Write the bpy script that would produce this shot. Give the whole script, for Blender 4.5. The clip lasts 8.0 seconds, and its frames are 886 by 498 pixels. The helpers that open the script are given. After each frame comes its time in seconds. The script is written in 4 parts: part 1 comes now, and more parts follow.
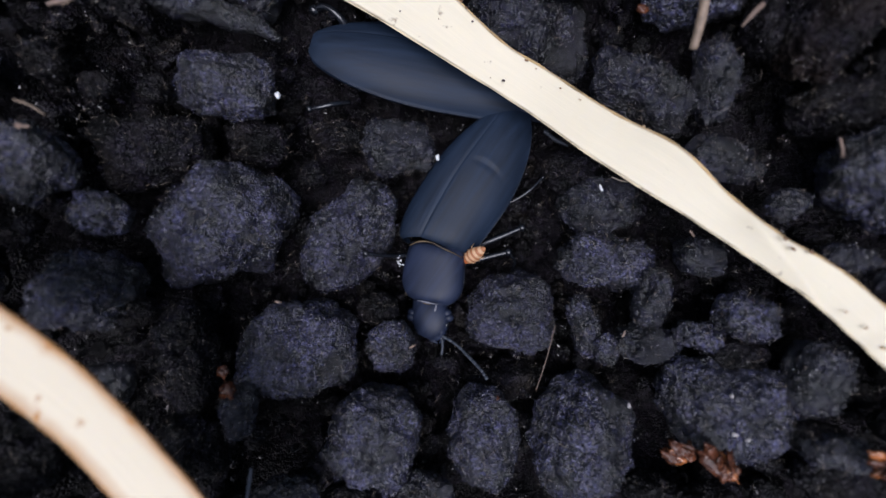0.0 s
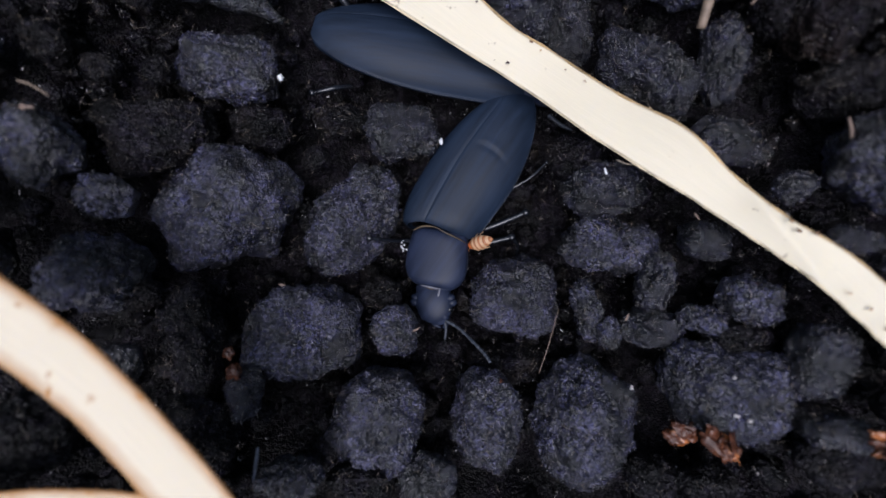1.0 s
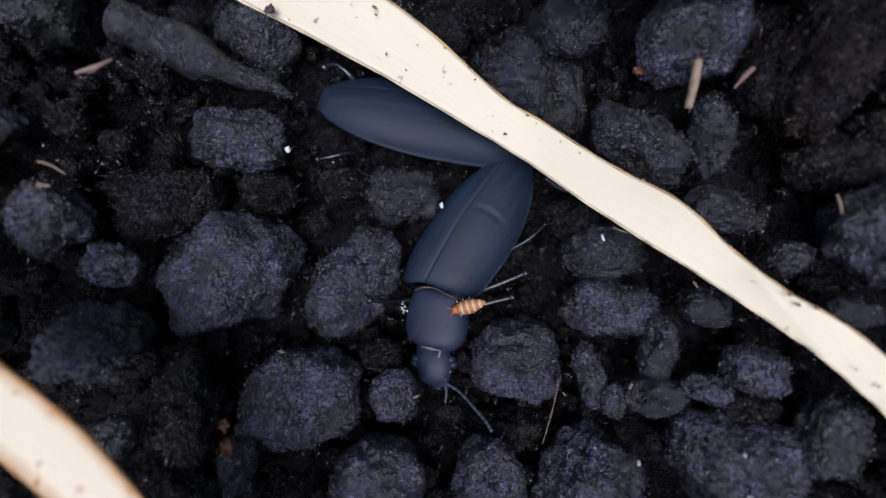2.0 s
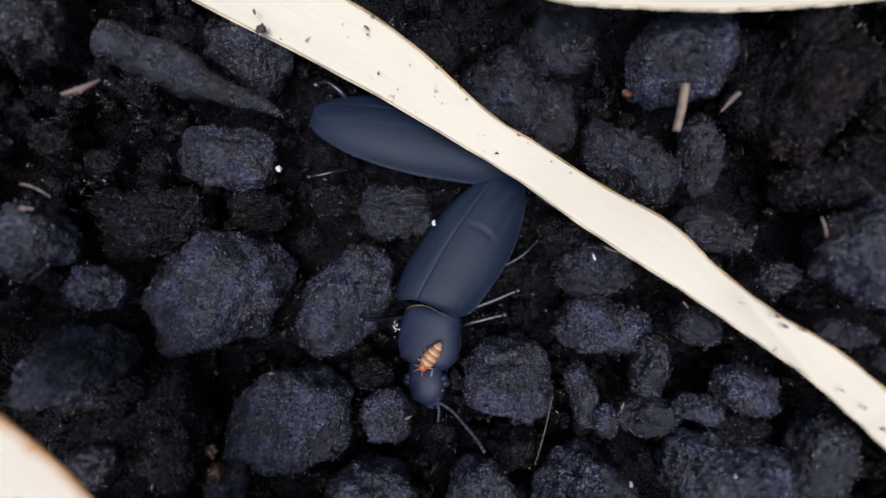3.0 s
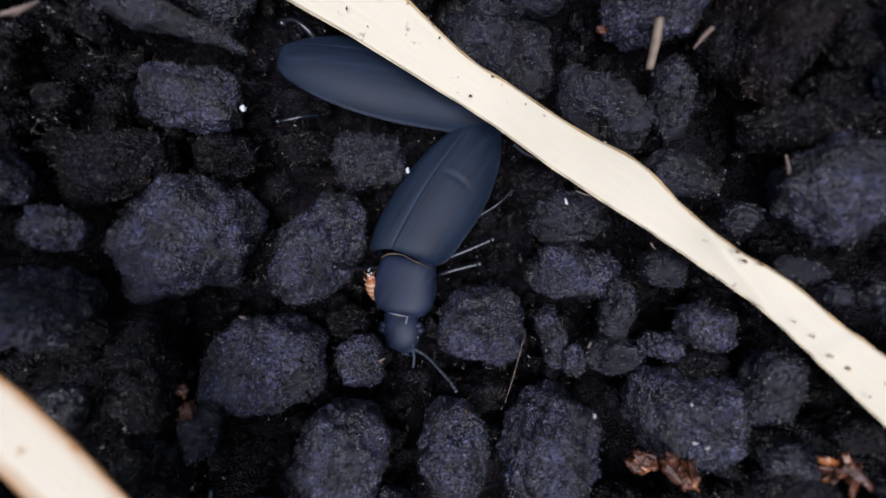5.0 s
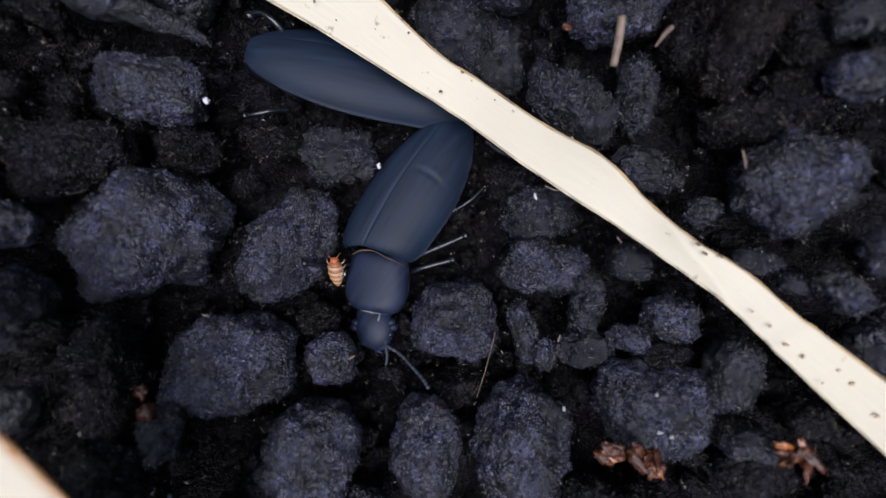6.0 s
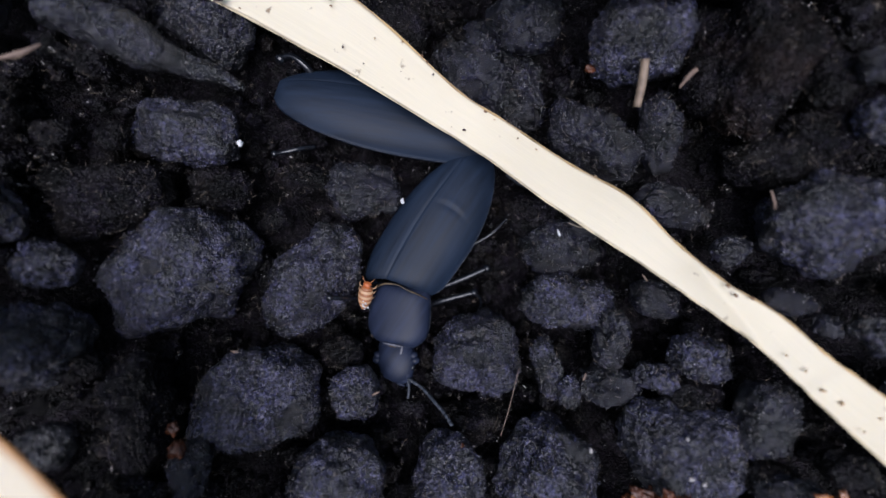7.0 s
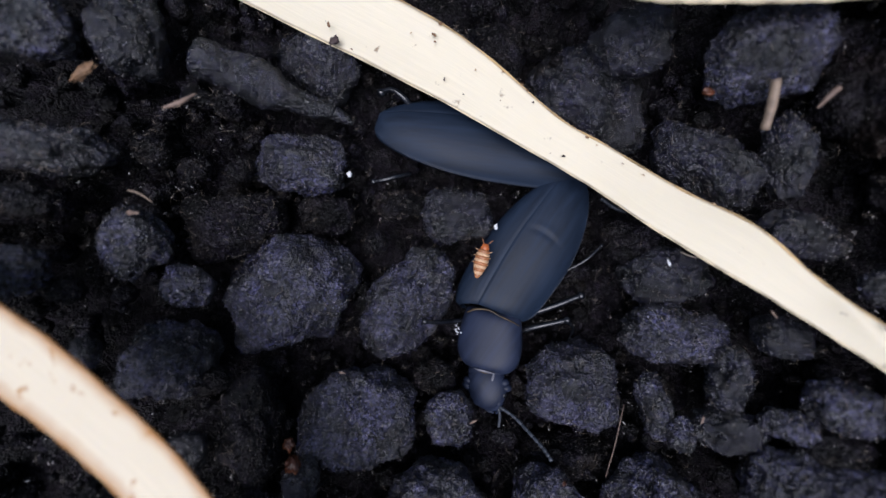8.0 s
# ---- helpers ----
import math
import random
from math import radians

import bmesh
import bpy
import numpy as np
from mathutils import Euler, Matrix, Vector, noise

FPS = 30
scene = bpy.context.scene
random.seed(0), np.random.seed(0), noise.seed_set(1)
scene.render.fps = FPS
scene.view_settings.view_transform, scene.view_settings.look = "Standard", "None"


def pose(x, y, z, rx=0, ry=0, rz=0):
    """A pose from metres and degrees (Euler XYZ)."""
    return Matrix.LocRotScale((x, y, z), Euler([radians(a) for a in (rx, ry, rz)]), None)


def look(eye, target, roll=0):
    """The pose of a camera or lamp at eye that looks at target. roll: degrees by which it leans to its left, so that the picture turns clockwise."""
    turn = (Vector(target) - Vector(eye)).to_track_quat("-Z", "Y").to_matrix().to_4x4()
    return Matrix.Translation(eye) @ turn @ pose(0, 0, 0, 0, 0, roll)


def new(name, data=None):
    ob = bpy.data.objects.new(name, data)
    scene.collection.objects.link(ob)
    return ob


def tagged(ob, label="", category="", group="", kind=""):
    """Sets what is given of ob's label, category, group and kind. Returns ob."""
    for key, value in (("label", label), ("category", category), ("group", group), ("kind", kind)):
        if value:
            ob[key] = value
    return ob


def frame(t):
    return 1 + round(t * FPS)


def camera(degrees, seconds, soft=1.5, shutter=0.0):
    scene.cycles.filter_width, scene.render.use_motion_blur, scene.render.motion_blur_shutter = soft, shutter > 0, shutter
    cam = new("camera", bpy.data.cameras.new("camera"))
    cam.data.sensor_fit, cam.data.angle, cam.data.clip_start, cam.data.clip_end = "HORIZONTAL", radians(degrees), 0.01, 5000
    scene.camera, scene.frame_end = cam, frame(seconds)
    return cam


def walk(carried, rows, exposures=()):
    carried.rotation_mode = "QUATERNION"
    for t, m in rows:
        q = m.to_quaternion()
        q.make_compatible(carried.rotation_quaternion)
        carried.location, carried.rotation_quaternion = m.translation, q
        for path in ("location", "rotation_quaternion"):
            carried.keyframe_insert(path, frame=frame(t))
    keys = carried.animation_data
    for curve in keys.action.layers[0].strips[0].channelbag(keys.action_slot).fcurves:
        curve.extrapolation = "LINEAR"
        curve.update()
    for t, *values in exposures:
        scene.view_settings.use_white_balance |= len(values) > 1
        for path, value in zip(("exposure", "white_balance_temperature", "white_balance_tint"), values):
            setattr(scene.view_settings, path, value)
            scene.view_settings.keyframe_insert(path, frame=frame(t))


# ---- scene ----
cam = camera(104.0, 8.0)
cam.data.dof.use_dof = True
cam.data.dof.focus_distance = 0.0325
cam.data.dof.aperture_fstop = 15.0
CM = 0.01
# seconds, eye in centimetres, turn in degrees
PATH = [
    (0, -0.5207, -0.6015, 3.9301, -4.03, -0.40, 0.06),
    (0.5, -0.5355, -0.6681, 3.9353, -4.96, 0.02, 0.06),
    (1, -0.5343, -0.6822, 3.9384, -5.18, -0.07, 0.06),
    (1.5, -0.5338, -0.5892, 3.9423, -3.97, 0.06, 0.06),
    (2, -0.5260, -0.3738, 3.9512, -0.23, 0.15, 0.07),
    (2.2, -0.5201, -0.2912, 3.9447, -0.40, -0.35, -0.03),
    (3.3, -0.4854, -0.2404, 3.9485, 0.92, -1.08, -0.03),
    (3.5, -0.4290, -0.2630, 3.9514, 1.07, -1.50, -0.01),
    (4, -0.3743, -0.3207, 3.9427, -0.28, -2.16, -0.15),
    (4.5, -0.3724, -0.4330, 3.9414, -1.96, -2.36, -0.07),
    (5, -0.3573, -0.5399, 3.9411, -3.03, -2.52, -0.13),
    (5.2, -0.3332, -0.5675, 3.9388, -3.73, -2.66, -0.15),
    (6.3, -0.2016, -0.6031, 3.9439, -2.39, -5.11, -0.39),
    (6.5, -0.2118, -0.4948, 3.9570, -2.64, -5.03, -0.37),
    (7, -0.3353, -0.3785, 3.9536, -0.82, -3.05, -0.31),
    (7.5, -0.6145, -0.3050, 3.9448, -0.06, 0.49, -0.00),
    (8, -0.8370, -0.2428, 3.9612, 1.10, 3.84, 0.46),
]
walk(cam, [(t, pose(CM * x, CM * y, CM * z, rx, ry, rz)) for t, x, y, z, rx, ry, rz in PATH])
scene.view_settings.exposure = 0.0

# ---- light: an open, hazy sky with a broad, veiled sun ----
SUN_UP, SUN_TURN = 78.0, 205.0
world = bpy.data.worlds.new("sky")
scene.world = world
world.use_nodes = True
sky = world.node_tree.nodes.new("ShaderNodeTexSky")
sky.sky_type, sky.sun_disc = "NISHITA", False
sky.sun_elevation, sky.sun_rotation = radians(SUN_UP), radians(SUN_TURN)
sky.air_density, sky.dust_density = 1.0, 3.0
back = world.node_tree.nodes["Background"]
world.node_tree.links.new(sky.outputs[0], back.inputs[0])
back.inputs[1].default_value = 0.087
sun = new("sun", bpy.data.lights.new("sun", "SUN"))
sun.data.energy, sun.data.angle, sun.data.color = 3.38, radians(54), (0.83, 0.85, 1.0)
sun.matrix_world = look((0, 0, 0), (-math.sin(radians(SUN_TURN)) * math.cos(radians(SUN_UP)), -math.cos(radians(SUN_TURN)) * math.cos(radians(SUN_UP)), -math.sin(radians(SUN_UP))))


# ---- materials ----
def material(name):
    m = bpy.data.materials.new(name)
    m.use_nodes = True
    n, l = m.node_tree.nodes, m.node_tree.links
    return m, n, l, n["Principled BSDF"]


def node(n, kind, **sockets):
    made = n.new(kind)
    for key, value in sockets.items():
        made.inputs[key.replace("_", " ")].default_value = value
    return made


def ramp(n, *stops):
    made = n.new("ShaderNodeValToRGB")
    while len(made.color_ramp.elements) < len(stops):
        made.color_ramp.elements.new(0.5)
    for e, (at, colour) in zip(made.color_ramp.elements, stops):
        e.position, e.color = at, (*colour, 1) if not isinstance(colour, float) else (colour, colour, colour, 1)
    return made


def bump(n, l, source, distance, strength=1.0, under=None):
    made = node(n, "ShaderNodeBump", Distance=distance, Strength=strength)
    l.new(source, made.inputs["Height"])
    if under:
        l.new(under.outputs[0], made.inputs["Normal"])
    return made


def soil_material(name, dark, light, warm=(0.018, 0.012, 0.008), warm_from=0.72, gloss=0.55, slick=0.24):
    """Moist peaty soil: dark crumbs, paler dry grains, brown fibrous patches, wet points and painted glints."""
    m, n, l, b = material(name)
    # every clod takes its own stretch of the pattern
    shift = n.new("ShaderNodeVectorMath")
    shift.operation = "MULTIPLY_ADD"
    l.new(n.new("ShaderNodeObjectInfo").outputs["Random"], shift.inputs[0])
    shift.inputs[1].default_value = (0.7, 0.3, 0.5)
    l.new(n.new("ShaderNodeTexCoord").outputs["Object"], shift.inputs[2])
    at = shift.outputs[0]
    broad = node(n, "ShaderNodeTexNoise", Scale=260.0, Detail=5.0, Roughness=0.6)
    fine = node(n, "ShaderNodeTexNoise", Scale=2700.0, Detail=4.0, Roughness=0.62)
    grain = node(n, "ShaderNodeTexVoronoi", Scale=3400.0, Randomness=1.0)
    pits = node(n, "ShaderNodeTexVoronoi", Scale=1900.0)
    for t in (broad, fine, grain, pits):
        l.new(at, t.inputs["Vector"])
    tone = ramp(n, (0.42, dark), (0.51, tuple(0.55 * c for c in light)), (0.61, tuple(2.0 * c for c in light)))
    l.new(fine.outputs[0], tone.inputs[0])
    # single pale grains among the dark ones, some of them glints put into the colour
    kind = n.new("ShaderNodeSeparateColor")
    l.new(grain.outputs["Color"], kind.inputs[0])
    pale = ramp(n, (0.82, 0.0), (0.95, 1.0))
    l.new(kind.outputs[0], pale.inputs[0])
    # each grain has a tone of its own
    own = ramp(n, (0.0, 0.55), (0.6, 1.0), (1.0, 1.6))
    l.new(kind.outputs[1], own.inputs[0])
    grained = n.new("ShaderNodeMixRGB")
    grained.blend_type = "MULTIPLY"
    grained.inputs[0].default_value = 1.0
    l.new(tone.outputs[0], grained.inputs[1])
    l.new(own.outputs[0], grained.inputs[2])
    # finer pale specks: points of glint painted into the colour
    speck = node(n, "ShaderNodeTexVoronoi", Scale=6500.0, Randomness=1.0)
    l.new(at, speck.inputs["Vector"])
    sort = n.new("ShaderNodeSeparateColor")
    l.new(speck.outputs["Color"], sort.inputs[0])
    glint = ramp(n, (0.90, 0.0), (0.96, 0.9))
    l.new(sort.outputs[0], glint.inputs[0])
    glinted = n.new("ShaderNodeMixRGB")
    l.new(glint.outputs[0], glinted.inputs[0])
    l.new(grained.outputs[0], glinted.inputs[1])
    glinted.inputs[2].default_value = (3.1 * light[0], 3.0 * light[1], 2.6 * light[2], 1)
    dust = n.new("ShaderNodeMixRGB")
    l.new(pale.outputs[0], dust.inputs[0])
    l.new(glinted.outputs[0], dust.inputs[1])
    dust.inputs[2].default_value = (1.9 * light[0], 1.8 * light[1], 1.55 * light[2], 1)
    # open pores, with the shade inside them put into the colour
    pore_shade = ramp(n, (0.16, 0.12), (0.34, 1.0))
    l.new(pits.outputs["Distance"], pore_shade.inputs[0])
    holed = n.new("ShaderNodeMixRGB")
    holed.blend_type = "MULTIPLY"
    holed.inputs[0].default_value = 0.7
    l.new(dust.outputs[0], holed.inputs[1])
    l.new(pore_shade.outputs[0], holed.inputs[2])
    brown = ramp(n, (warm_from - 0.1, 0.0), (warm_from + 0.1, 1.0))
    l.new(broad.outputs[0], brown.inputs[0])
    mix = n.new("ShaderNodeMixRGB")
    l.new(brown.outputs[0], mix.inputs[0])
    l.new(holed.outputs[0], mix.inputs[1])
    mix.inputs[2].default_value = (*warm, 1)
    # wet black patches beside the drier crust
    damp = node(n, "ShaderNodeTexNoise", Scale=330.0, Detail=6.0, Roughness=0.62)
    moved_at = n.new("ShaderNodeVectorMath")
    moved_at.inputs[1].default_value = (0.37, 0.11, 0.23)
    l.new(at, moved_at.inputs[0])
    l.new(moved_at.outputs[0], damp.inputs["Vector"])
    share = ramp(n, (0.40, 0.10), (0.62, 1.95))
    l.new(damp.outputs[0], share.inputs[0])
    crust = n.new("ShaderNodeMixRGB")
    crust.blend_type = "MULTIPLY"
    crust.inputs[0].default_value = 1.0
    l.new(mix.outputs[0], crust.inputs[1])
    l.new(share.outputs[0], crust.inputs[2])
    l.new(crust.outputs[0], b.inputs["Base Color"])
    dimmed = ramp(n, (0.35, slick), (0.62, slick + 0.16))
    l.new(broad.outputs[0], dimmed.inputs[0])
    l.new(dimmed.outputs[0], b.inputs["Roughness"])
    b.inputs["Specular IOR Level"].default_value = gloss
    first = bump(n, l, pits.outputs["Distance"], 0.00020, 0.35)
    second = bump(n, l, grain.outputs["Distance"], 0.00017, 1.0, first)
    second.invert = True
    third = bump(n, l, fine.outputs[0], 0.00022, 1.0, second)
    # splinters and threads of peat, drawn out and lying every way
    swirl = node(n, "ShaderNodeTexNoise", Scale=900.0, Detail=2.0)
    l.new(at, swirl.inputs["Vector"])
    turned = n.new("ShaderNodeVectorMath")
    turned.operation = "MULTIPLY_ADD"
    l.new(swirl.outputs["Color"], turned.inputs[0])
    turned.inputs[1].default_value = (0.0016, 0.0016, 0.0016)
    l.new(at, turned.inputs[2])
    drawn = n.new("ShaderNodeMapping")
    drawn.inputs["Rotation"].default_value, drawn.inputs["Scale"].default_value = (0.4, 0.3, 0.6), (0.3, 1.0, 1.0)
    l.new(turned.outputs[0], drawn.inputs[0])
    thread = node(n, "ShaderNodeTexNoise", Scale=9500.0, Detail=2.0, Roughness=0.6)
    l.new(drawn.outputs[0], thread.inputs["Vector"])
    fourth = bump(n, l, thread.outputs[0], 0.00005, 1.0, third)
    # round sand-fine grains that each catch a point of light
    fifth = bump(n, l, speck.outputs["Distance"], 0.00013, 1.0, fourth)
    fifth.invert = True
    l.new(fifth.outputs[0], b.inputs["Normal"])
    return m


SOIL = soil_material("peaty_soil", (0.0028, 0.0026, 0.0034), (0.0190, 0.0189, 0.0405), gloss=1.0, slick=0.20)
SOIL_BROWN = soil_material("brown_soil", (0.002, 0.002, 0.003), (0.0078, 0.0066, 0.0100), (0.009, 0.0056, 0.0045), 0.48, 0.22)
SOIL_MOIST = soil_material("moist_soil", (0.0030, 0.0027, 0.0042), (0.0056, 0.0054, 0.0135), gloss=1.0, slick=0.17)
# darker copy of the soil: shade of the gaps put into its colour
SOIL_SHADED = soil_material("shaded_soil", (0.0032, 0.0026, 0.0040), (0.0052, 0.0044, 0.0075), (0.0052, 0.0038, 0.0030), 0.55, 0.26)
# ground below the clods: shade of deep gaps put into its near-black colour
SOIL_DEEP_SHADED = soil_material("deep_shaded_soil", (0.0034, 0.0026, 0.0038), (0.0048, 0.0038, 0.0060), gloss=0.22)


def plain(name, colour, rough=0.5, vary=0.3, scale=900.0, relief=0.0, spec=0.5):
    """One colour with fine mottling and, if given, a fine relief."""
    m, n, l, b = material(name)
    at = n.new("ShaderNodeTexCoord").outputs["Object"]
    t = node(n, "ShaderNodeTexNoise", Scale=scale, Detail=5.0, Roughness=0.6)
    l.new(at, t.inputs["Vector"])
    r = ramp(n, (0.3, tuple(c * (1 - vary) for c in colour)), (0.7, tuple(min(1, c * (1 + vary)) for c in colour)))
    l.new(t.outputs[0], r.inputs[0])
    l.new(r.outputs[0], b.inputs["Base Color"])
    b.inputs["Roughness"].default_value, b.inputs["Specular IOR Level"].default_value = rough, spec
    if relief:
        l.new(bump(n, l, t.outputs[0], relief).outputs[0], b.inputs["Normal"])
    return m


def straw_material(name, colour, stain, margin):
    """Bleached dry blade: fine veins along it, brown flecks and browned margins."""
    m, n, l, b = material(name)
    uv = n.new("ShaderNodeUVMap").outputs[0]
    at = n.new("ShaderNodeTexCoord").outputs["Object"]
    split = n.new("ShaderNodeSeparateXYZ")
    l.new(uv, split.inputs[0])
    stretch = n.new("ShaderNodeMapping")
    stretch.inputs["Scale"].default_value = (26.0, 1.2, 1.0)
    l.new(uv, stretch.inputs[0])
    vein = node(n, "ShaderNodeTexNoise", Scale=1.6, Detail=6.0, Roughness=0.65)
    l.new(stretch.outputs[0], vein.inputs["Vector"])
    tone = ramp(n, (0.3, tuple(c * 0.92 for c in colour)), (0.65, colour))
    l.new(vein.outputs[0], tone.inputs[0])
    fleck = node(n, "ShaderNodeTexNoise", Scale=700.0, Detail=3.0, Roughness=0.55)
    l.new(at, fleck.inputs["Vector"])
    spot = ramp(n, (0.665, 0.0), (0.74, 0.8))
    l.new(fleck.outputs[0], spot.inputs[0])
    # margins: the brown rim widens and narrows along the blade
    wander = n.new("ShaderNodeMath")
    wander.operation = "SUBTRACT"
    l.new(fleck.outputs[0], wander.inputs[0])
    wander.inputs[1].default_value = 0.5
    rim = n.new("ShaderNodeMath")
    rim.operation = "MULTIPLY_ADD"
    l.new(wander.outputs[0], rim.inputs[0])
    rim.inputs[1].default_value = 0.6 * margin
    l.new(split.outputs[0], rim.inputs[2])
    edge = ramp(n, (0.0, 0.8), (margin, 0.0), (1 - margin, 0.0), (1.0, 0.85))
    l.new(rim.outputs[0], edge.inputs[0])
    add = n.new("ShaderNodeMath")
    add.operation, add.use_clamp = "ADD", True
    l.new(spot.outputs[0], add.inputs[0])
    l.new(edge.outputs[0], add.inputs[1])
    mix = n.new("ShaderNodeMixRGB")
    l.new(add.outputs[0], mix.inputs[0])
    l.new(tone.outputs[0], mix.inputs[1])
    mix.inputs[2].default_value = (*stain, 1)
    l.new(mix.outputs[0], b.inputs["Base Color"])
    b.inputs["Roughness"].default_value = 0.5
    b.inputs["Subsurface Weight"].default_value = 0.15
    b.inputs["Subsurface Radius"].default_value = (0.0006, 0.0005, 0.0003)
    l.new(bump(n, l, vein.outputs[0], 0.00002).outputs[0], b.inputs["Normal"])
    return m


def chitin(name, colour, rough, spec=0.38, coat=0.0):
    m, n, l, b = material(name)
    at = n.new("ShaderNodeTexCoord").outputs["Object"]
    t = node(n, "ShaderNodeTexNoise", Scale=420.0, Detail=6.0, Roughness=0.62)
    g = node(n, "ShaderNodeTexNoise", Scale=9000.0, Detail=2.0)
    drawn = n.new("ShaderNodeMapping")
    drawn.inputs["Scale"].default_value = (3.6, 0.30, 1.5)
    l.new(at, drawn.inputs[0])
    l.new(drawn.outputs[0], t.inputs["Vector"])
    l.new(at, g.inputs["Vector"])
    r = ramp(n, (0.32, tuple(c * 0.58 for c in colour)), (0.68, tuple(c * 1.40 for c in colour)))
    l.new(t.outputs[0], r.inputs[0])
    l.new(r.outputs[0], b.inputs["Base Color"])
    dull = ramp(n, (0.3, rough - 0.06), (0.7, rough + 0.08))
    l.new(t.outputs[0], dull.inputs[0])
    l.new(dull.outputs[0], b.inputs["Roughness"])
    b.inputs["Specular IOR Level"].default_value = spec
    b.inputs["Coat Weight"].default_value, b.inputs["Coat Roughness"].default_value = coat, 0.3
    l.new(bump(n, l, g.outputs[0], 0.00002, 0.6).outputs[0], b.inputs["Normal"])
    return m


STRAW = straw_material("bleached_straw", (0.75, 0.672, 0.50), (0.16, 0.085, 0.03), 0.04)
STRAW_OCHRE = straw_material("ochre_straw", (0.755, 0.665, 0.50), (0.42, 0.18, 0.035), 0.21)
ELYTRA = chitin("dull_black_wing_case", (0.0080, 0.0160, 0.0325), 0.54, 0.32)
SHIELD = chitin("satin_black_chitin", (0.0135, 0.0200, 0.043), 0.52, 0.36)
GLOSS = chitin("glossy_black_chitin", (0.007, 0.008, 0.011), 0.20, 0.7)
FEELER = chitin("grey_haired_chitin", (0.045, 0.052, 0.066), 0.42, 0.5)
SEAM = plain("ochre_membrane", (0.055, 0.036, 0.016), 0.5, 0.95, 1600.0)
MARGIN = plain("browned_margin", (0.42, 0.28, 0.13), 0.6, 0.6, 260.0)
MARGIN_OCHRE = plain("rusty_margin", (0.30, 0.14, 0.04), 0.6, 0.5, 200.0)
MARGIN_PALE = plain("pale_margin", (0.62, 0.52, 0.34), 0.55, 0.45, 300.0)
RIM = chitin("polished_black_rim", (0.018, 0.022, 0.034), 0.34, 0.5)
MEMBRANE = plain("pale_membrane", (0.20, 0.20, 0.23), 0.35, 0.5, 2500.0)
# pale grains; their brightness also stands in for glints on the soil
GRAIN_GLINT = plain("pale_grain_glint", (0.46, 0.43, 0.42), 0.3, 0.8, 150.0)
HAIR = plain("root_hair", (0.21, 0.17, 0.13), 0.5)
PALE = plain("pale_straw", (0.24, 0.175, 0.125), 0.6, 0.35, 1500.0)
TWIG = plain("pink_brown_twig", (0.19, 0.13, 0.10), 0.6, 0.35, 1500.0)
WHITE = plain("white_crumb", (0.75, 0.75, 0.76), 0.5, 0.15, 3000.0, 0.0001)
RUST = plain("rusty_bark", (0.088, 0.028, 0.012), 0.24, 0.75, 700.0, 0.0004)
RESIN = plain("amber_bark", (0.27, 0.088, 0.024), 0.18, 0.75, 800.0, 0.0002, 0.9)
AMBER = plain("amber_cuticle", (0.36, 0.145, 0.06), 0.4, 0.25, 1500.0)
CREAM = plain("cream_cuticle", (0.60, 0.37, 0.21), 0.4, 0.25, 1500.0)
ORANGE = plain("rosy_cuticle", (0.50, 0.13, 0.035), 0.35, 0.25, 1500.0)
BROWN_SPOT = plain("brown_speck", (0.20, 0.11, 0.055), 0.6, 0.4, 3000.0, 0.0001)
TAN_SPOT = plain("tan_speck", (0.56, 0.41, 0.25), 0.6, 0.3, 3000.0)
DARK_SPOT = plain("dark_speck", (0.05, 0.03, 0.03), 0.6, 0.4, 3000.0, 0.0001)


# ---- mesh tools (centimetres in, metres out) ----
def hashed(ix, iy, iz, seed):
    h = (ix * 374761393 + iy * 668265263 + iz * 1274126177 + seed * 974634777) & 0xFFFFFFFF
    h = ((h ^ (h >> 13)) * 1274126177) & 0xFFFFFFFF
    return ((h ^ (h >> 16)) & 0xFFFF) / 65535.0


def lumps(p, scale, seed=0):
    """Smooth random relief in -1..1 at the places p."""
    q = np.asarray(p, float) * scale
    i = np.floor(q).astype(np.int64)
    f = q - i
    f = f * f * (3 - 2 * f)
    total = 0.0
    for dx in (0, 1):
        for dy in (0, 1):
            for dz in (0, 1):
                w = (f[:, 0] if dx else 1 - f[:, 0]) * (f[:, 1] if dy else 1 - f[:, 1]) * (f[:, 2] if dz else 1 - f[:, 2])
                total = total + w * hashed(i[:, 0] + dx, i[:, 1] + dy, i[:, 2] + dz, seed)
    return 2 * total - 1


def mesh_of(name, verts, faces, mat, smooth=True):
    me = bpy.data.meshes.new(name)
    me.from_pydata([tuple(v) for v in np.asarray(verts, float) * CM], [], [tuple(int(i) for i in f) for f in faces])
    me.polygons.foreach_set("use_smooth", [smooth] * len(me.polygons))
    me.materials.append(mat)
    me.update()
    return me


def part(name, verts, faces, mat, parent, label="", smooth=True):
    ob = new(name, mesh_of(name, verts, faces, mat, smooth))
    ob.parent = parent
    return tagged(ob, label)


def thing(name, m, label, category, group="", kind=""):
    ob = new(name)
    ob.empty_display_size = 0.002
    ob.matrix_world = m
    return tagged(ob, label, category, group, kind)


def at_cm(x, y, z, rx=0, ry=0, rz=0):
    return pose(CM * x, CM * y, CM * z, rx, ry, rz)


def ball(level):
    bm = bmesh.new()
    bmesh.ops.create_icosphere(bm, subdivisions=level, radius=1.0)
    v = np.array([tuple(x.co) for x in bm.verts])
    f = np.array([[x.index for x in g.verts] for g in bm.faces])
    bm.free()
    return v, f


BALLS = {k: ball(k) for k in (1, 2, 3, 4, 5, 6)}


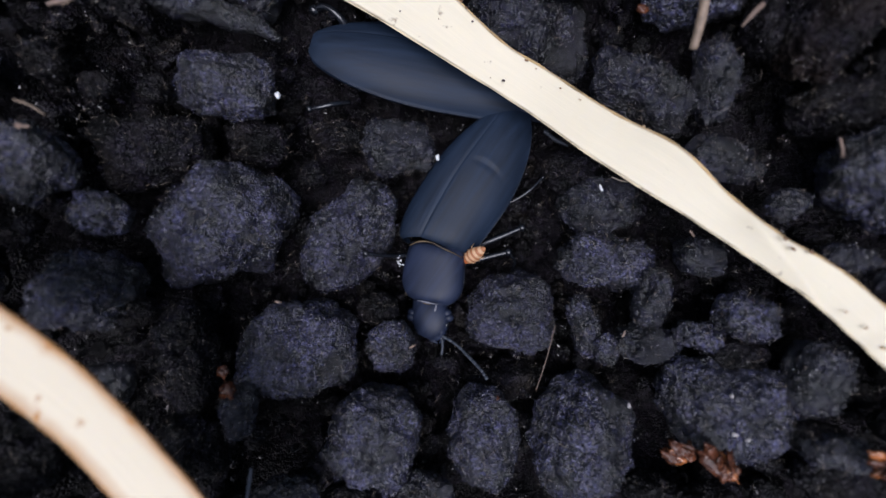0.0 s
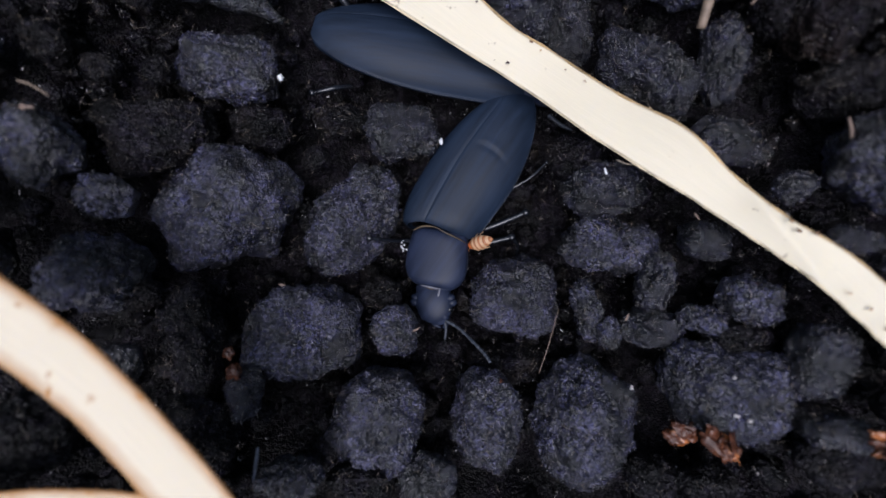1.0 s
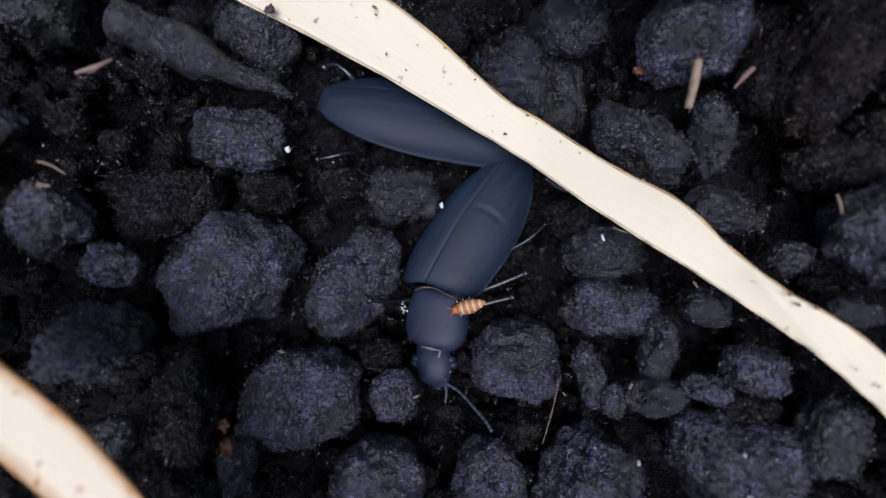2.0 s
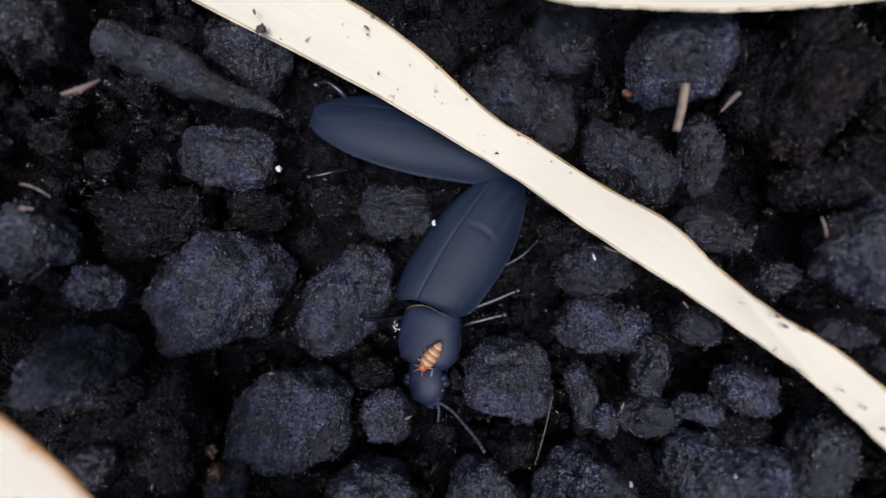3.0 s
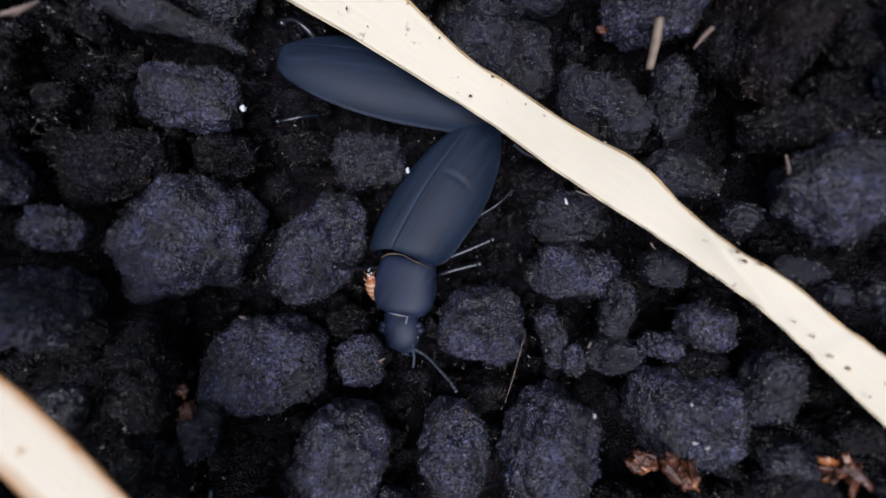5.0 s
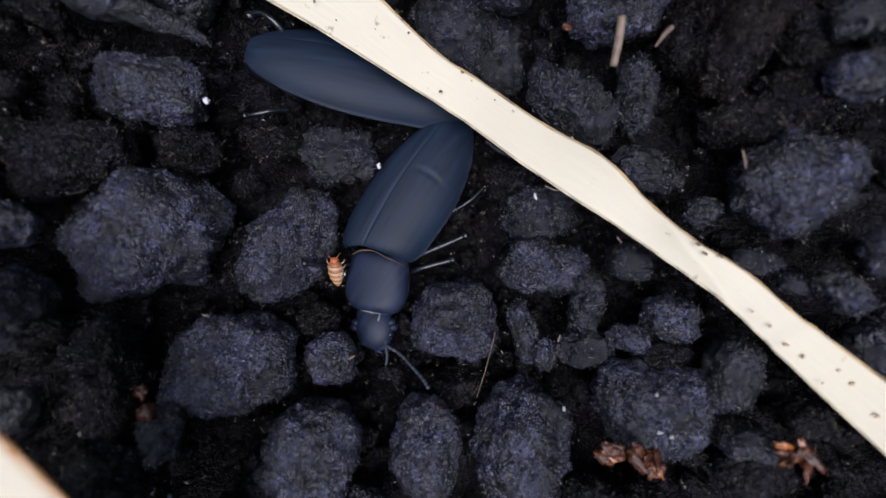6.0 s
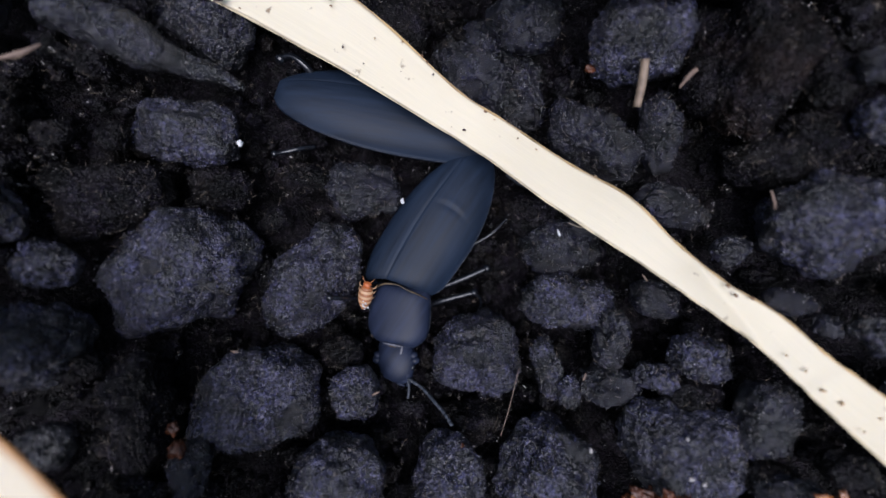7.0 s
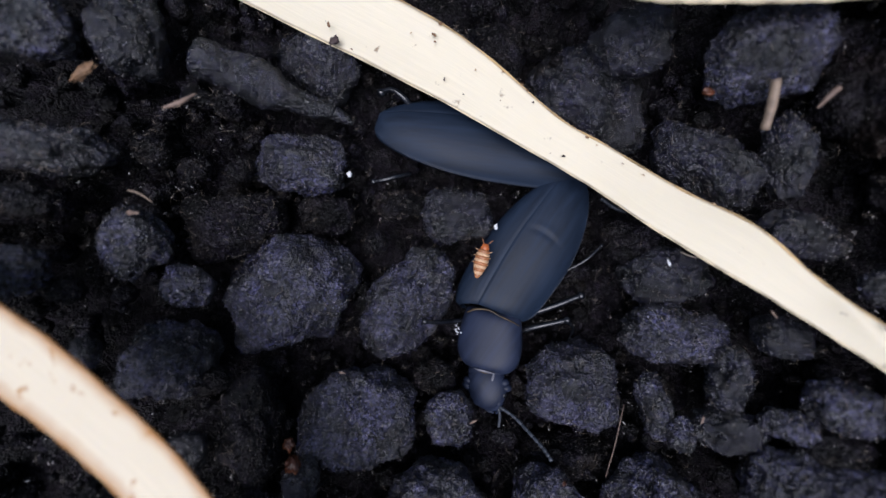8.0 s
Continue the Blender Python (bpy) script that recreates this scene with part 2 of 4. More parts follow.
def spline(rows, n):
    """A smooth run of n rows through the given ones."""
    r = np.asarray(rows, float)
    r = np.vstack([2 * r[0] - r[1], r, 2 * r[-1] - r[-2]])
    out = []
    for s in np.linspace(0, len(rows) - 1.000001, n):
        k, u = int(s), s - int(s)
        a, b, c, d = r[k : k + 4]
        out.append(0.5 * (2 * b + (c - a) * u + (2 * a - 5 * b + 4 * c - d) * u**2 + (3 * b - a - 3 * c + d) * u**3))
    return np.array(out)


def tube(points, radii, sides=8, n=14):
    """A tapered round rod along a smooth line, closed at both ends."""
    rows = spline([(*p, r) for p, r in zip(points, radii)], n)
    c, r = rows[:, :3], rows[:, 3]
    t = np.gradient(c, axis=0)
    t /= np.linalg.norm(t, axis=1)[:, None] + 1e-12
    side = np.cross(t, (0.13, 0.21, 0.97))
    side /= np.linalg.norm(side, axis=1)[:, None] + 1e-12
    up = np.cross(side, t)
    a = np.arange(sides) * 2 * np.pi / sides
    v = (c[:, None] + r[:, None, None] * (np.cos(a)[None, :, None] * side[:, None] + np.sin(a)[None, :, None] * up[:, None])).reshape(-1, 3)
    f = [(i * sides + j, i * sides + (j + 1) % sides, (i + 1) * sides + (j + 1) % sides, (i + 1) * sides + j) for i in range(n - 1) for j in range(sides)]
    f += [tuple(range(sides))[::-1], tuple(range((n - 1) * sides, n * sides))]
    return v, f


def joined(pieces):
    v, f, k = [], [], 0
    for pv, pf in pieces:
        v.append(np.asarray(pv, float))
        f += [tuple(int(i) + k for i in g) for g in pf]
        k += len(pv)
    return np.vstack(v), f


def egg(centre, size, turn=0.0, level=3, tilt=0.0):
    v, f = BALLS[level]
    m = np.array(Euler((radians(tilt), 0, radians(turn))).to_matrix())
    return (v * size) @ m.T + centre, f


# ---- the ground: a shallow hollow in open soil ----
def hollow(x, y):
    """Height of the clods' tops over the middle of the hollow, in centimetres."""
    r2 = x * x + y * y
    fade = np.exp(-r2 / 60.0)
    return 0.613 + (0.132 * x + 0.058 * y + 0.025 * x * y) * fade + 3.2 * (1 - np.exp(-0.125 * r2 / 3.2))


def build_ground():
    n = 420
    u = np.linspace(-1, 1, n)
    axis = 1.6 * np.sinh(3.0 * u)
    x, y = np.meshgrid(axis, axis)
    x, y = x.ravel(), y.ravel()
    flat = np.stack([x, y, 0 * x], 1)
    near = np.exp(-(x * x + y * y) / 900.0)
    z = hollow(x, y) - 0.72 + near * (0.16 * lumps(flat, 1.3, 3) + 0.09 * lumps(flat, 3.5, 4) + 0.05 * lumps(flat, 9.0, 5))
    z += (1 - near) * (0.5 * lumps(flat, 0.25, 6))
    f = [(j * n + i, j * n + i + 1, (j + 1) * n + i + 1, (j + 1) * n + i) for j in range(n - 1) for i in range(n - 1)]
    # the ground's colour already holds the shade between the clods
    ob = new("ground", mesh_of("ground", np.stack([x, y, z], 1), f, SOIL_DEEP_SHADED))
    tagged(ob, "bare black peaty soil, moist and crumbly", "soil", kind="structure")


build_ground()

CLODS = []
TWIST = np.array(Euler((0.7, 0.5, 0.9)).to_matrix())
CRUST = []


SPECK = np.array([(1, 0, 0), (-1, 0, 0), (0, 1, 0), (0, -1, 0), (0, 0, 1), (0, 0, -1)], float)
SPECK_FACES = np.array([(0, 2, 4), (2, 1, 4), (1, 3, 4), (3, 0, 4), (2, 0, 5), (1, 2, 5), (3, 1, 5), (0, 3, 5)])


def crust(parent, places, count, mat, seed):
    """Specks of soil that cling to a clod and roughen its outline."""
    rng = np.random.default_rng(seed)
    at = places[rng.integers(len(places), size=count)] + rng.normal(size=(count, 3)) * 0.008
    size = (0.0035 + 0.010 * rng.random((count, 1)) ** 2.5) * rng.uniform(0.6, 1.5, (count, 3))
    a = rng.uniform(0, 6.28, count)[:, None]
    shape = SPECK[None] * size[:, None] * rng.uniform(0.7, 1.3, (count, 6, 1))
    x, y = shape[..., 0].copy(), shape[..., 1].copy()
    shape[..., 0], shape[..., 1] = x * np.cos(a) - y * np.sin(a), x * np.sin(a) + y * np.cos(a)
    faces = (SPECK_FACES[None] + 6 * np.arange(count)[:, None, None]).reshape(-1, 3)
    part("crust", (shape + at[:, None]).reshape(-1, 3), faces.tolist(), mat, parent, "loose specks clinging to the clod")


def clod(x, y, z, a, b, c, turn=0, look_of="dark"):
    """A lump of soil, its middle at x, y, z, its half sizes a, b, c."""
    seed = 11 + 7 * len(CLODS)
    CLODS.append((x, y, z, a, b, c))
    big = max(a, b)
    v, f = BALLS[6 if big > 0.36 and -3 < x < 2.6 and abs(y) < 2.6 and look_of != "dimmed" else 5 if big > 0.16 else 4]
    p = 2.3
    r = (np.abs(v) ** p).sum(1) ** (-1 / p)
    s = (v * (a, b, c)) @ TWIST + seed * 3.7
    # broken outline: a few flats and shoulders, then knobs
    r = r * (1.0 + 0.13 * lumps(v + seed, 1.1, seed) + 0.13 * lumps(v @ TWIST + seed, 1.9, seed) + 0.07 * lumps(v @ TWIST + seed, 3.7, seed))
    q = v * (a, b, c) * r[:, None]
    knob = 0.070 * lumps(s, 4.0, 1) + 0.022 * (2.4 * np.abs(lumps(s, 7.5, 2)) - 0.7)
    rough = 0.012 * lumps(s, 13.0, 3) + 0.009 * (2.6 * np.abs(lumps(s, 25.0, 4)) - 0.7)
    crumb = rough + 0.010 * (2.6 * np.abs(lumps(s, 44.0, 5)) - 0.7) if len(v) > 30000 else rough
    pit = -0.040 * np.clip(lumps(s, 19.0, 7) - 0.35, 0, 1) - 0.030 * np.clip(lumps(s, 37.0, 8) - 0.30, 0, 1)
    q = q + v * (knob * min(1, big / 0.45) + (crumb + pit) * min(1, big / 0.25))[:, None]
    # low clods between others take the soil with painted shade
    mat = {"brown": SOIL_BROWN, "dimmed": SOIL_SHADED, "moist": SOIL_MOIST}.get(look_of, SOIL)
    ob = new("soil_clod", mesh_of("soil_clod", q, f, mat))
    ob.matrix_world = at_cm(x, y, z, 0, 0, turn)
    pick = np.flatnonzero(v[:, 2] > -0.05)
    crust(ob, q[pick], int(120 + 1500 * min(1.0, (a * b / 0.25))), mat, seed)
    c_, s_ = math.cos(radians(turn)), math.sin(radians(turn))
    for i in pick[:: max(1, len(pick) // int(20 + 900 * min(1.0, big / 0.45) ** 2))]:
        CRUST.append((x + c_ * q[i, 0] - s_ * q[i, 1], y + s_ * q[i, 0] + c_ * q[i, 1], z + q[i, 2]))
    label = "brownish fibrous clod of dry soil" if look_of == "brown" else "brown-black crumbly clod with gap shade in its colour" if look_of == "dimmed" else "moist near-black clod with a crumbly crust" if look_of == "moist" else "black rounded clod of moist crumbly soil" if big > 0.4 else "small black crumbly lump of soil"
    tagged(ob, label, "soil clod", "clods on the ground")


clod(-2.53, -0.59, 0.65, 0.58, 0.49, 0.44, 20)
clod(-1.45, -0.71, 0.38, 0.58, 0.34, 0.37, 50)
clod(-0.95, 0.18, 0.33, 0.37, 0.27, 0.26, 5, "moist")
clod(-2.38, 0.64, 0.75, 0.39, 0.29, 0.27, -12)
clod(-1.82, -1.77, 0.74, 0.49, 0.43, 0.38, 0)
clod(0.20, -1.47, 0.50, 0.43, 0.39, 0.34, -10)
clod(-1.00, -1.76, 0.74, 0.20, 0.24, 0.18, 0)
clod(0.96, -0.40, 0.57, 0.37, 0.24, 0.24, 0, "moist")
clod(1.04, -0.93, 0.64, 0.44, 0.27, 0.28, -5)
clod(1.36, -1.27, 0.89, 0.15, 0.26, 0.16, -12, "moist")
clod(0.78, -1.51, 0.80, 0.12, 0.30, 0.15, 12)
clod(0.94, -1.70, 0.95, 0.10, 0.13, 0.09, 0)
clod(1.94, -1.35, 1.19, 0.21, 0.18, 0.16, -8)
clod(1.69, -0.89, 0.99, 0.20, 0.15, 0.14, -22, "moist")
clod(1.85, -2.11, 1.16, 0.47, 0.38, 0.35, -12)
clod(1.30, -1.66, 0.95, 0.26, 0.15, 0.16, 0, "moist")
clod(1.62, -1.50, 1.12, 0.18, 0.12, 0.12, -5)
clod(2.32, -1.76, 1.39, 0.18, 0.30, 0.19, -20, "moist")
clod(0.72, -2.53, 0.93, 0.40, 0.52, 0.38, 0)
clod(-0.13, -2.52, 0.90, 0.31, 0.40, 0.29, 0)
clod(-1.13, -2.49, 0.91, 0.40, 0.44, 0.34, 0)
clod(-1.23, -2.94, 1.14, 0.27, 0.18, 0.18, 0, "dimmed")
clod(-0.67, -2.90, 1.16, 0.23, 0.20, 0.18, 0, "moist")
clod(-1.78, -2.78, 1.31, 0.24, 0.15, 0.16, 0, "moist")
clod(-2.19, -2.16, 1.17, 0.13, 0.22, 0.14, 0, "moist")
clod(-2.70, -1.74, 0.99, 0.24, 0.44, 0.26, 0, "dimmed")
clod(-2.55, -2.52, 1.23, 0.23, 0.38, 0.24, 0, "dimmed")
clod(-3.17, -0.52, 1.20, 0.21, 0.15, 0.14, -12)
clod(-3.28, -1.16, 1.24, 0.32, 0.33, 0.27, 0)
clod(-3.57, -0.14, 1.29, 0.24, 0.30, 0.22, 0)
clod(-4.12, -0.38, 1.64, 0.20, 0.18, 0.15, 0)
clod(-4.08, 0.55, 1.49, 0.40, 0.19, 0.23, -5, "moist")
clod(-4.22, 0.14, 1.50, 0.29, 0.14, 0.16, 0, "dimmed")
clod(-3.51, 0.64, 1.23, 0.13, 0.12, 0.10, 0, "dimmed")
clod(-4.07, 1.44, 1.63, 0.27, 0.25, 0.21, -15)
clod(-3.55, 1.53, 1.37, 0.23, 0.35, 0.23, 12, "moist")
clod(-2.32, 1.62, 0.59, 0.38, 0.27, 0.26, -20, "moist")
clod(-2.96, 1.10, 1.03, 0.13, 0.18, 0.13, 18, "dimmed")
clod(-2.90, 0.53, 0.96, 0.12, 0.12, 0.10, 0, "dimmed")
clod(-3.20, 0.49, 1.09, 0.13, 0.10, 0.09, 0, "dimmed")
clod(-3.50, 0.63, 1.21, 0.15, 0.15, 0.12, 0, "dimmed")
clod(-3.02, 0.02, 0.81, 0.44, 0.30, 0.30, 0, "dimmed")
clod(-2.23, 0.14, 0.59, 0.28, 0.19, 0.19, 0, "dimmed")
clod(-1.76, -0.13, 0.52, 0.12, 0.12, 0.10, 0, "dimmed")
clod(-1.52, 0.29, 0.41, 0.28, 0.15, 0.17, 0, "dimmed")
clod(0.36, 1.30, 0.37, 0.60, 0.43, 0.42, -35, "moist")
clod(0.58, 1.60, 0.88, 0.31, 0.26, 0.23, 0, "moist")
clod(1.47, 1.35, 1.09, 0.37, 0.38, 0.31, 0)
clod(1.29, 0.57, 0.76, 0.45, 0.27, 0.29, -42, "moist")
clod(1.69, 0.56, 1.06, 0.14, 0.29, 0.17, 8, "moist")
clod(1.82, -0.04, 1.01, 0.32, 0.17, 0.19, -18, "moist")
clod(2.25, 0.99, 1.32, 0.32, 0.53, 0.34, -12, "brown")
clod(2.76, -0.20, 1.43, 0.44, 0.38, 0.33, -3)
clod(2.52, 0.29, 1.30, 0.42, 0.17, 0.22, 0, "dimmed")
clod(2.13, -0.44, 1.27, 0.14, 0.12, 0.11, 0)
clod(2.86, 0.46, 1.75, 0.21, 0.17, 0.15, 5)
clod(2.83, 0.84, 1.79, 0.19, 0.13, 0.13, 10, "moist")
clod(2.63, 0.81, 1.54, 0.15, 0.22, 0.15, 0, "dimmed")
clod(2.48, -0.85, 1.41, 0.18, 0.10, 0.11, -12, "moist")
clod(2.90, -1.07, 1.69, 0.23, 0.12, 0.14, -32)
clod(3.04, -0.75, 1.79, 0.11, 0.17, 0.11, 0)
clod(2.64, -1.01, 1.56, 0.09, 0.08, 0.07, -10, "moist")
clod(3.22, -1.50, 1.65, 0.15, 0.18, 0.13, 0, "moist")
clod(2.32, -2.23, 1.56, 0.21, 0.10, 0.12, 0, "moist")
clod(2.74, -2.04, 1.61, 0.16, 0.13, 0.12, 0, "dimmed")
clod(2.42, -2.45, 1.50, 0.25, 0.20, 0.18, 0, "dimmed")
clod(2.32, -2.20, 1.45, 0.21, 0.10, 0.12, -5, "dimmed")
clod(1.23, -2.85, 1.22, 0.28, 0.16, 0.17, -10, "dimmed")
clod(1.59, -2.83, 1.34, 0.22, 0.15, 0.15, 0, "dimmed")
clod(0.13, -2.16, 0.48, 0.42, 0.16, 0.22, 0, "dimmed")
clod(0.78, -0.09, 0.44, 0.30, 0.22, 0.21, 0, "dimmed")
clod(-3.52, -2.23, 1.53, 0.25, 0.29, 0.22, 0, "dimmed")
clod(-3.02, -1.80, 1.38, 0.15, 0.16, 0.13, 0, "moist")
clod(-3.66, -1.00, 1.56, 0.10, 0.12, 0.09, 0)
clod(-3.95, -0.53, 1.47, 0.13, 0.10, 0.09, 0, "dimmed")
clod(-0.59, 1.74, 0.49, 0.32, 0.29, 0.25, 0, "dimmed")
clod(2.67, 0.42, 1.46, 0.22, 0.18, 0.16, 0, "dimmed")
clod(-1.16, -1.43, 0.55, 0.20, 0.15, 0.14, 0, "dimmed")
clod(-3.01, -1.31, 1.13, 0.18, 0.13, 0.12, 0, "dimmed")
clod(1.96, -1.69, 1.13, 0.25, 0.13, 0.15, 0, "dimmed")
clod(2.00, 0.89, 1.19, 0.17, 0.23, 0.16, 0, "dimmed")


GAPS = []


def crumb_field():
    """Loose crumbs between the clods, too many to count."""
    rng = np.random.default_rng(5)
    pieces = []
    for k in range(5200):
        x, y = rng.uniform(-5.2, 4.8), rng.uniform(-4.0, 4.0)
        size = 0.025 + 0.10 * rng.random() ** 4
        v, f = BALLS[3 if size > 0.10 else 2 if size > 0.06 else 1]
        g = float(hollow(np.array(x), np.array(y))) - 0.66 + rng.uniform(0, 0.26)
        r = 1 + 0.4 * lumps(v * 1.3 + k, 1.7, k % 97) + 0.3 * lumps(v + k, 4.0, k % 89)
        shape = v * r[:, None] * size * rng.uniform(0.7, 1.2, 3) + (x, y, g)
        GAPS.append(tuple(shape[shape[:, 2].argmax()]))
        pieces.append((shape, f))
    # crumbs in the gaps carry their shade in the soil colour
    ob = new("soil_crumbs", mesh_of("soil_crumbs", *joined(pieces), SOIL_SHADED))
    tagged(ob, "loose black crumbs of soil between the clods", "soil", kind="stuff")


def fibre_field():
    """Hair roots and straw dust on the clods and between them."""
    rng = np.random.default_rng(8)
    pieces = []
    for k in range(6500):
        if k % 5 < 2:
            m = np.array(CRUST[rng.integers(len(CRUST))]) + (0, 0, 0.004)
        else:
            m = np.array(GAPS[rng.integers(len(GAPS))]) + (0, 0, 0.003)
        d = rng.normal(size=3) * (1, 1, 0.35)
        d *= 0.012 + 0.045 * rng.random() ** 2 / np.linalg.norm(d)
        e = rng.normal(size=3) * 0.006
        pieces.append(tube([m - d, m + e, m + d], [0.0010, 0.0014, 0.0008], 4, 4))
    ob = new("root_hairs", mesh_of("root_hairs", *joined(pieces), HAIR))
    tagged(ob, "fine tan root hairs and straw dust in soil", "plant fibres", kind="stuff")


def grain_field():
    """Pale grains and straw dust on the clods and between them; many stand in for glints by their pale colour."""
    rng = np.random.default_rng(13)
    pieces = []
    v = np.array([(1, 0, 0), (-1, 0, 0), (0, 1, 0), (0, -1, 0), (0, 0, 1), (0, 0, -1)], float)
    f = [(a, b, c) if s else (b, a, c) for a, b, c, s in ((0, 2, 4, 1), (2, 1, 4, 1), (1, 3, 4, 1), (3, 0, 4, 1), (0, 2, 5, 0), (2, 1, 5, 0), (1, 3, 5, 0), (3, 0, 5, 0))]
    for k in range(20000):
        turn = np.array(Euler(tuple(rng.uniform(-3, 3, 3))).to_matrix())
        m = np.array(CRUST[rng.integers(len(CRUST))] if k % 2 else GAPS[rng.integers(len(GAPS))]) + rng.normal(size=3) * 0.012
        pieces.append(((v * (rng.uniform(0.0010, 0.0036) if k % 8 else rng.uniform(0.0040, 0.0075)) * (1 + 3 * rng.random() ** 2, 1, 0.8)) @ turn.T + m, f))
    ob = new("mineral_grains", mesh_of("mineral_grains", *joined(pieces), GRAIN_GLINT))
    tagged(ob, "pale grains and painted glints on black soil", "grains", kind="stuff")


crumb_field()
fibre_field()
grain_field()


# ---- dry blades ----
def blade(label, rows, mat, crease=None, n=120, k=15):
    """A dry leaf blade: rows of middle, half width and roll along it; crease: the stretch in which a fold crosses it from edge to edge, and its steepness."""
    r = spline(rows, n)
    c, w, roll = r[:, :3], r[:, 3], np.radians(r[:, 4])
    t = np.gradient(c, axis=0)
    t /= np.linalg.norm(t, axis=1)[:, None]
    side = np.cross((0, 0, 1.0), t)
    side /= np.linalg.norm(side, axis=1)[:, None]
    over = np.cross(t, side)
    across = np.cos(roll)[:, None] * side + np.sin(roll)[:, None] * over
    out = np.cross(t, across)
    u = np.linspace(-1, 1, k)
    s = np.linspace(0, 1, n)
    v = []
    for i in range(n):
        edge = w[i] * (1 + 0.008 * math.sin(31 * s[i]) + 0.006 * math.sin(83 * s[i] + 1))
        lift = w[i] * 0.10 * (u * u - 0.9) + 0.0025 * np.cos(u * 21)
        if crease:
            begin, end, steep = crease
            at = 1 - 2 * np.clip((s[i] - begin) / (end - begin), 0, 1)
            lift = lift + w[i] * steep * np.where(u < at, (u + 1) * (1 - at) / 2, (1 - u) * (1 + at) / 2)
        v.append(c[i] + edge * u[:, None] * across[i] + lift[:, None] * out[i])
    top = np.vstack(v)
    thick = np.repeat(out, k, 0) * (0.022 * (1 - 0.75 * np.tile(u, n) ** 4))[:, None]
    verts = np.vstack([top, top - thick])
    f, uv = [], []
    h = n * k
    span = np.concatenate([[0], np.cumsum(np.linalg.norm(np.diff(c, axis=0), axis=1))])

    def add(ids):
        f.append(ids)
        uv.extend([((g % h % k) / (k - 1), span[g % h // k]) for g in ids])

    for i in range(n - 1):
        for j in range(k - 1):
            a = i * k + j
            add((a, a + 1, a + k + 1, a + k))
            add((h + a, h + a + k, h + a + k + 1, h + a + 1))
        for j in (0, k - 1):
            a = i * k + j
            add((a, a + k, h + a + k, h + a) if j == 0 else (a, h + a, h + a + k, a + k))
    for i in (0, n - 1):
        for j in range(k - 1):
            a = i * k + j
            add((a, h + a, h + a + 1, a + 1) if i == 0 else (a, a + 1, h + a + 1, h + a))
    me = mesh_of("dry_leaf", verts, f, mat)
    layer = me.uv_layers.new(name="UVMap")
    layer.data.foreach_set("uv", np.array(uv, float).ravel())
    ob = new("dry_leaf", me)
    for j, thick in ((0, 0.008), (k - 1, 0.009)):
        line = top.reshape(n, k, 3)[:, j] - 0.006 * out
        part("margin", *tube(line[::2], [thick * (1 + 0.4 * math.sin(2.3 * i)) for i in range(len(line[::2]))], 6, n), MARGIN_OCHRE if mat is STRAW_OCHRE else MARGIN if j else MARGIN_PALE, ob, "browned edge of the blade")
    return tagged(ob, label, "dry leaf", "dry blades on the soil")


blade("long bleached twisted straw blade lying across both beetles", [
    (-3.86, 2.74, 1.55, 0.270, 11),
    (-3.21, 2.48, 1.26, 0.293, 12),
    (-2.37, 2.13, 1.01, 0.301, 11),
    (-1.62, 1.80, 0.89, 0.300, 11),
    (-0.93, 1.43, 0.81, 0.271, 13),
    (-0.15, 0.87, 0.79, 0.184, 16),
    (0.32, 0.56, 0.83, 0.176, 17),
    (0.80, 0.16, 1.00, 0.179, 16),
    (1.21, -0.16, 1.18, 0.194, 23),
    (1.56, -0.49, 1.30, 0.139, 21),
    (1.87, -0.78, 1.44, 0.117, 20),
    (2.19, -1.02, 1.53, 0.133, 15),
    (2.43, -1.29, 1.64, 0.135, 15),
    (2.67, -1.53, 1.72, 0.157, 13),
    (3.72, -2.41, 1.79, 0.224, 9),
    (4.71, -3.36, 1.85, 0.240, 7),
], STRAW, (0.62, 0.75, 0.75))
blade("bleached straw blade with ochre margins arching over the soil", [
    (-5.60, -0.13, 1.95, 0.240, 6),
    (-4.70, -0.36, 2.05, 0.250, 6),
    (-4.00, -0.60, 2.10, 0.255, 6),
    (-3.50, -0.865, 2.10, 0.255, 6),
    (-3.00, -1.205, 2.10, 0.240, 6),
    (-2.50, -1.63, 2.10, 0.228, 6),
    (-2.05, -2.22, 2.08, 0.230, 6),
    (-1.70, -2.85, 2.00, 0.220, 6),
], STRAW_OCHRE)
blade("straw blade bent low under another dry blade", [
    (-4.40, -2.74, 1.96, 0.180, 7),
    (-3.76, -2.59, 1.98, 0.190, 7),
    (-3.14, -2.52, 1.98, 0.195, 7),
    (-2.73, -2.51, 1.98, 0.200, 7),
    (-2.26, -2.56, 1.98, 0.200, 7),
    (-1.79, -2.76, 1.94, 0.200, 7),
], STRAW_OCHRE)
blade("bleached straw blade curving over distant clods", [
    (-0.10, 1.95, 1.60, 0.20, 8),
    (0.25, 1.71, 1.66, 0.23, 8),
    (0.80, 1.65, 1.67, 0.24, 8),
    (1.60, 1.64, 1.67, 0.24, 8),
    (2.40, 1.71, 1.67, 0.24, 8),
    (3.20, 1.84, 1.70, 0.24, 8),
    (4.20, 2.10, 1.80, 0.20, 8),
], STRAW)


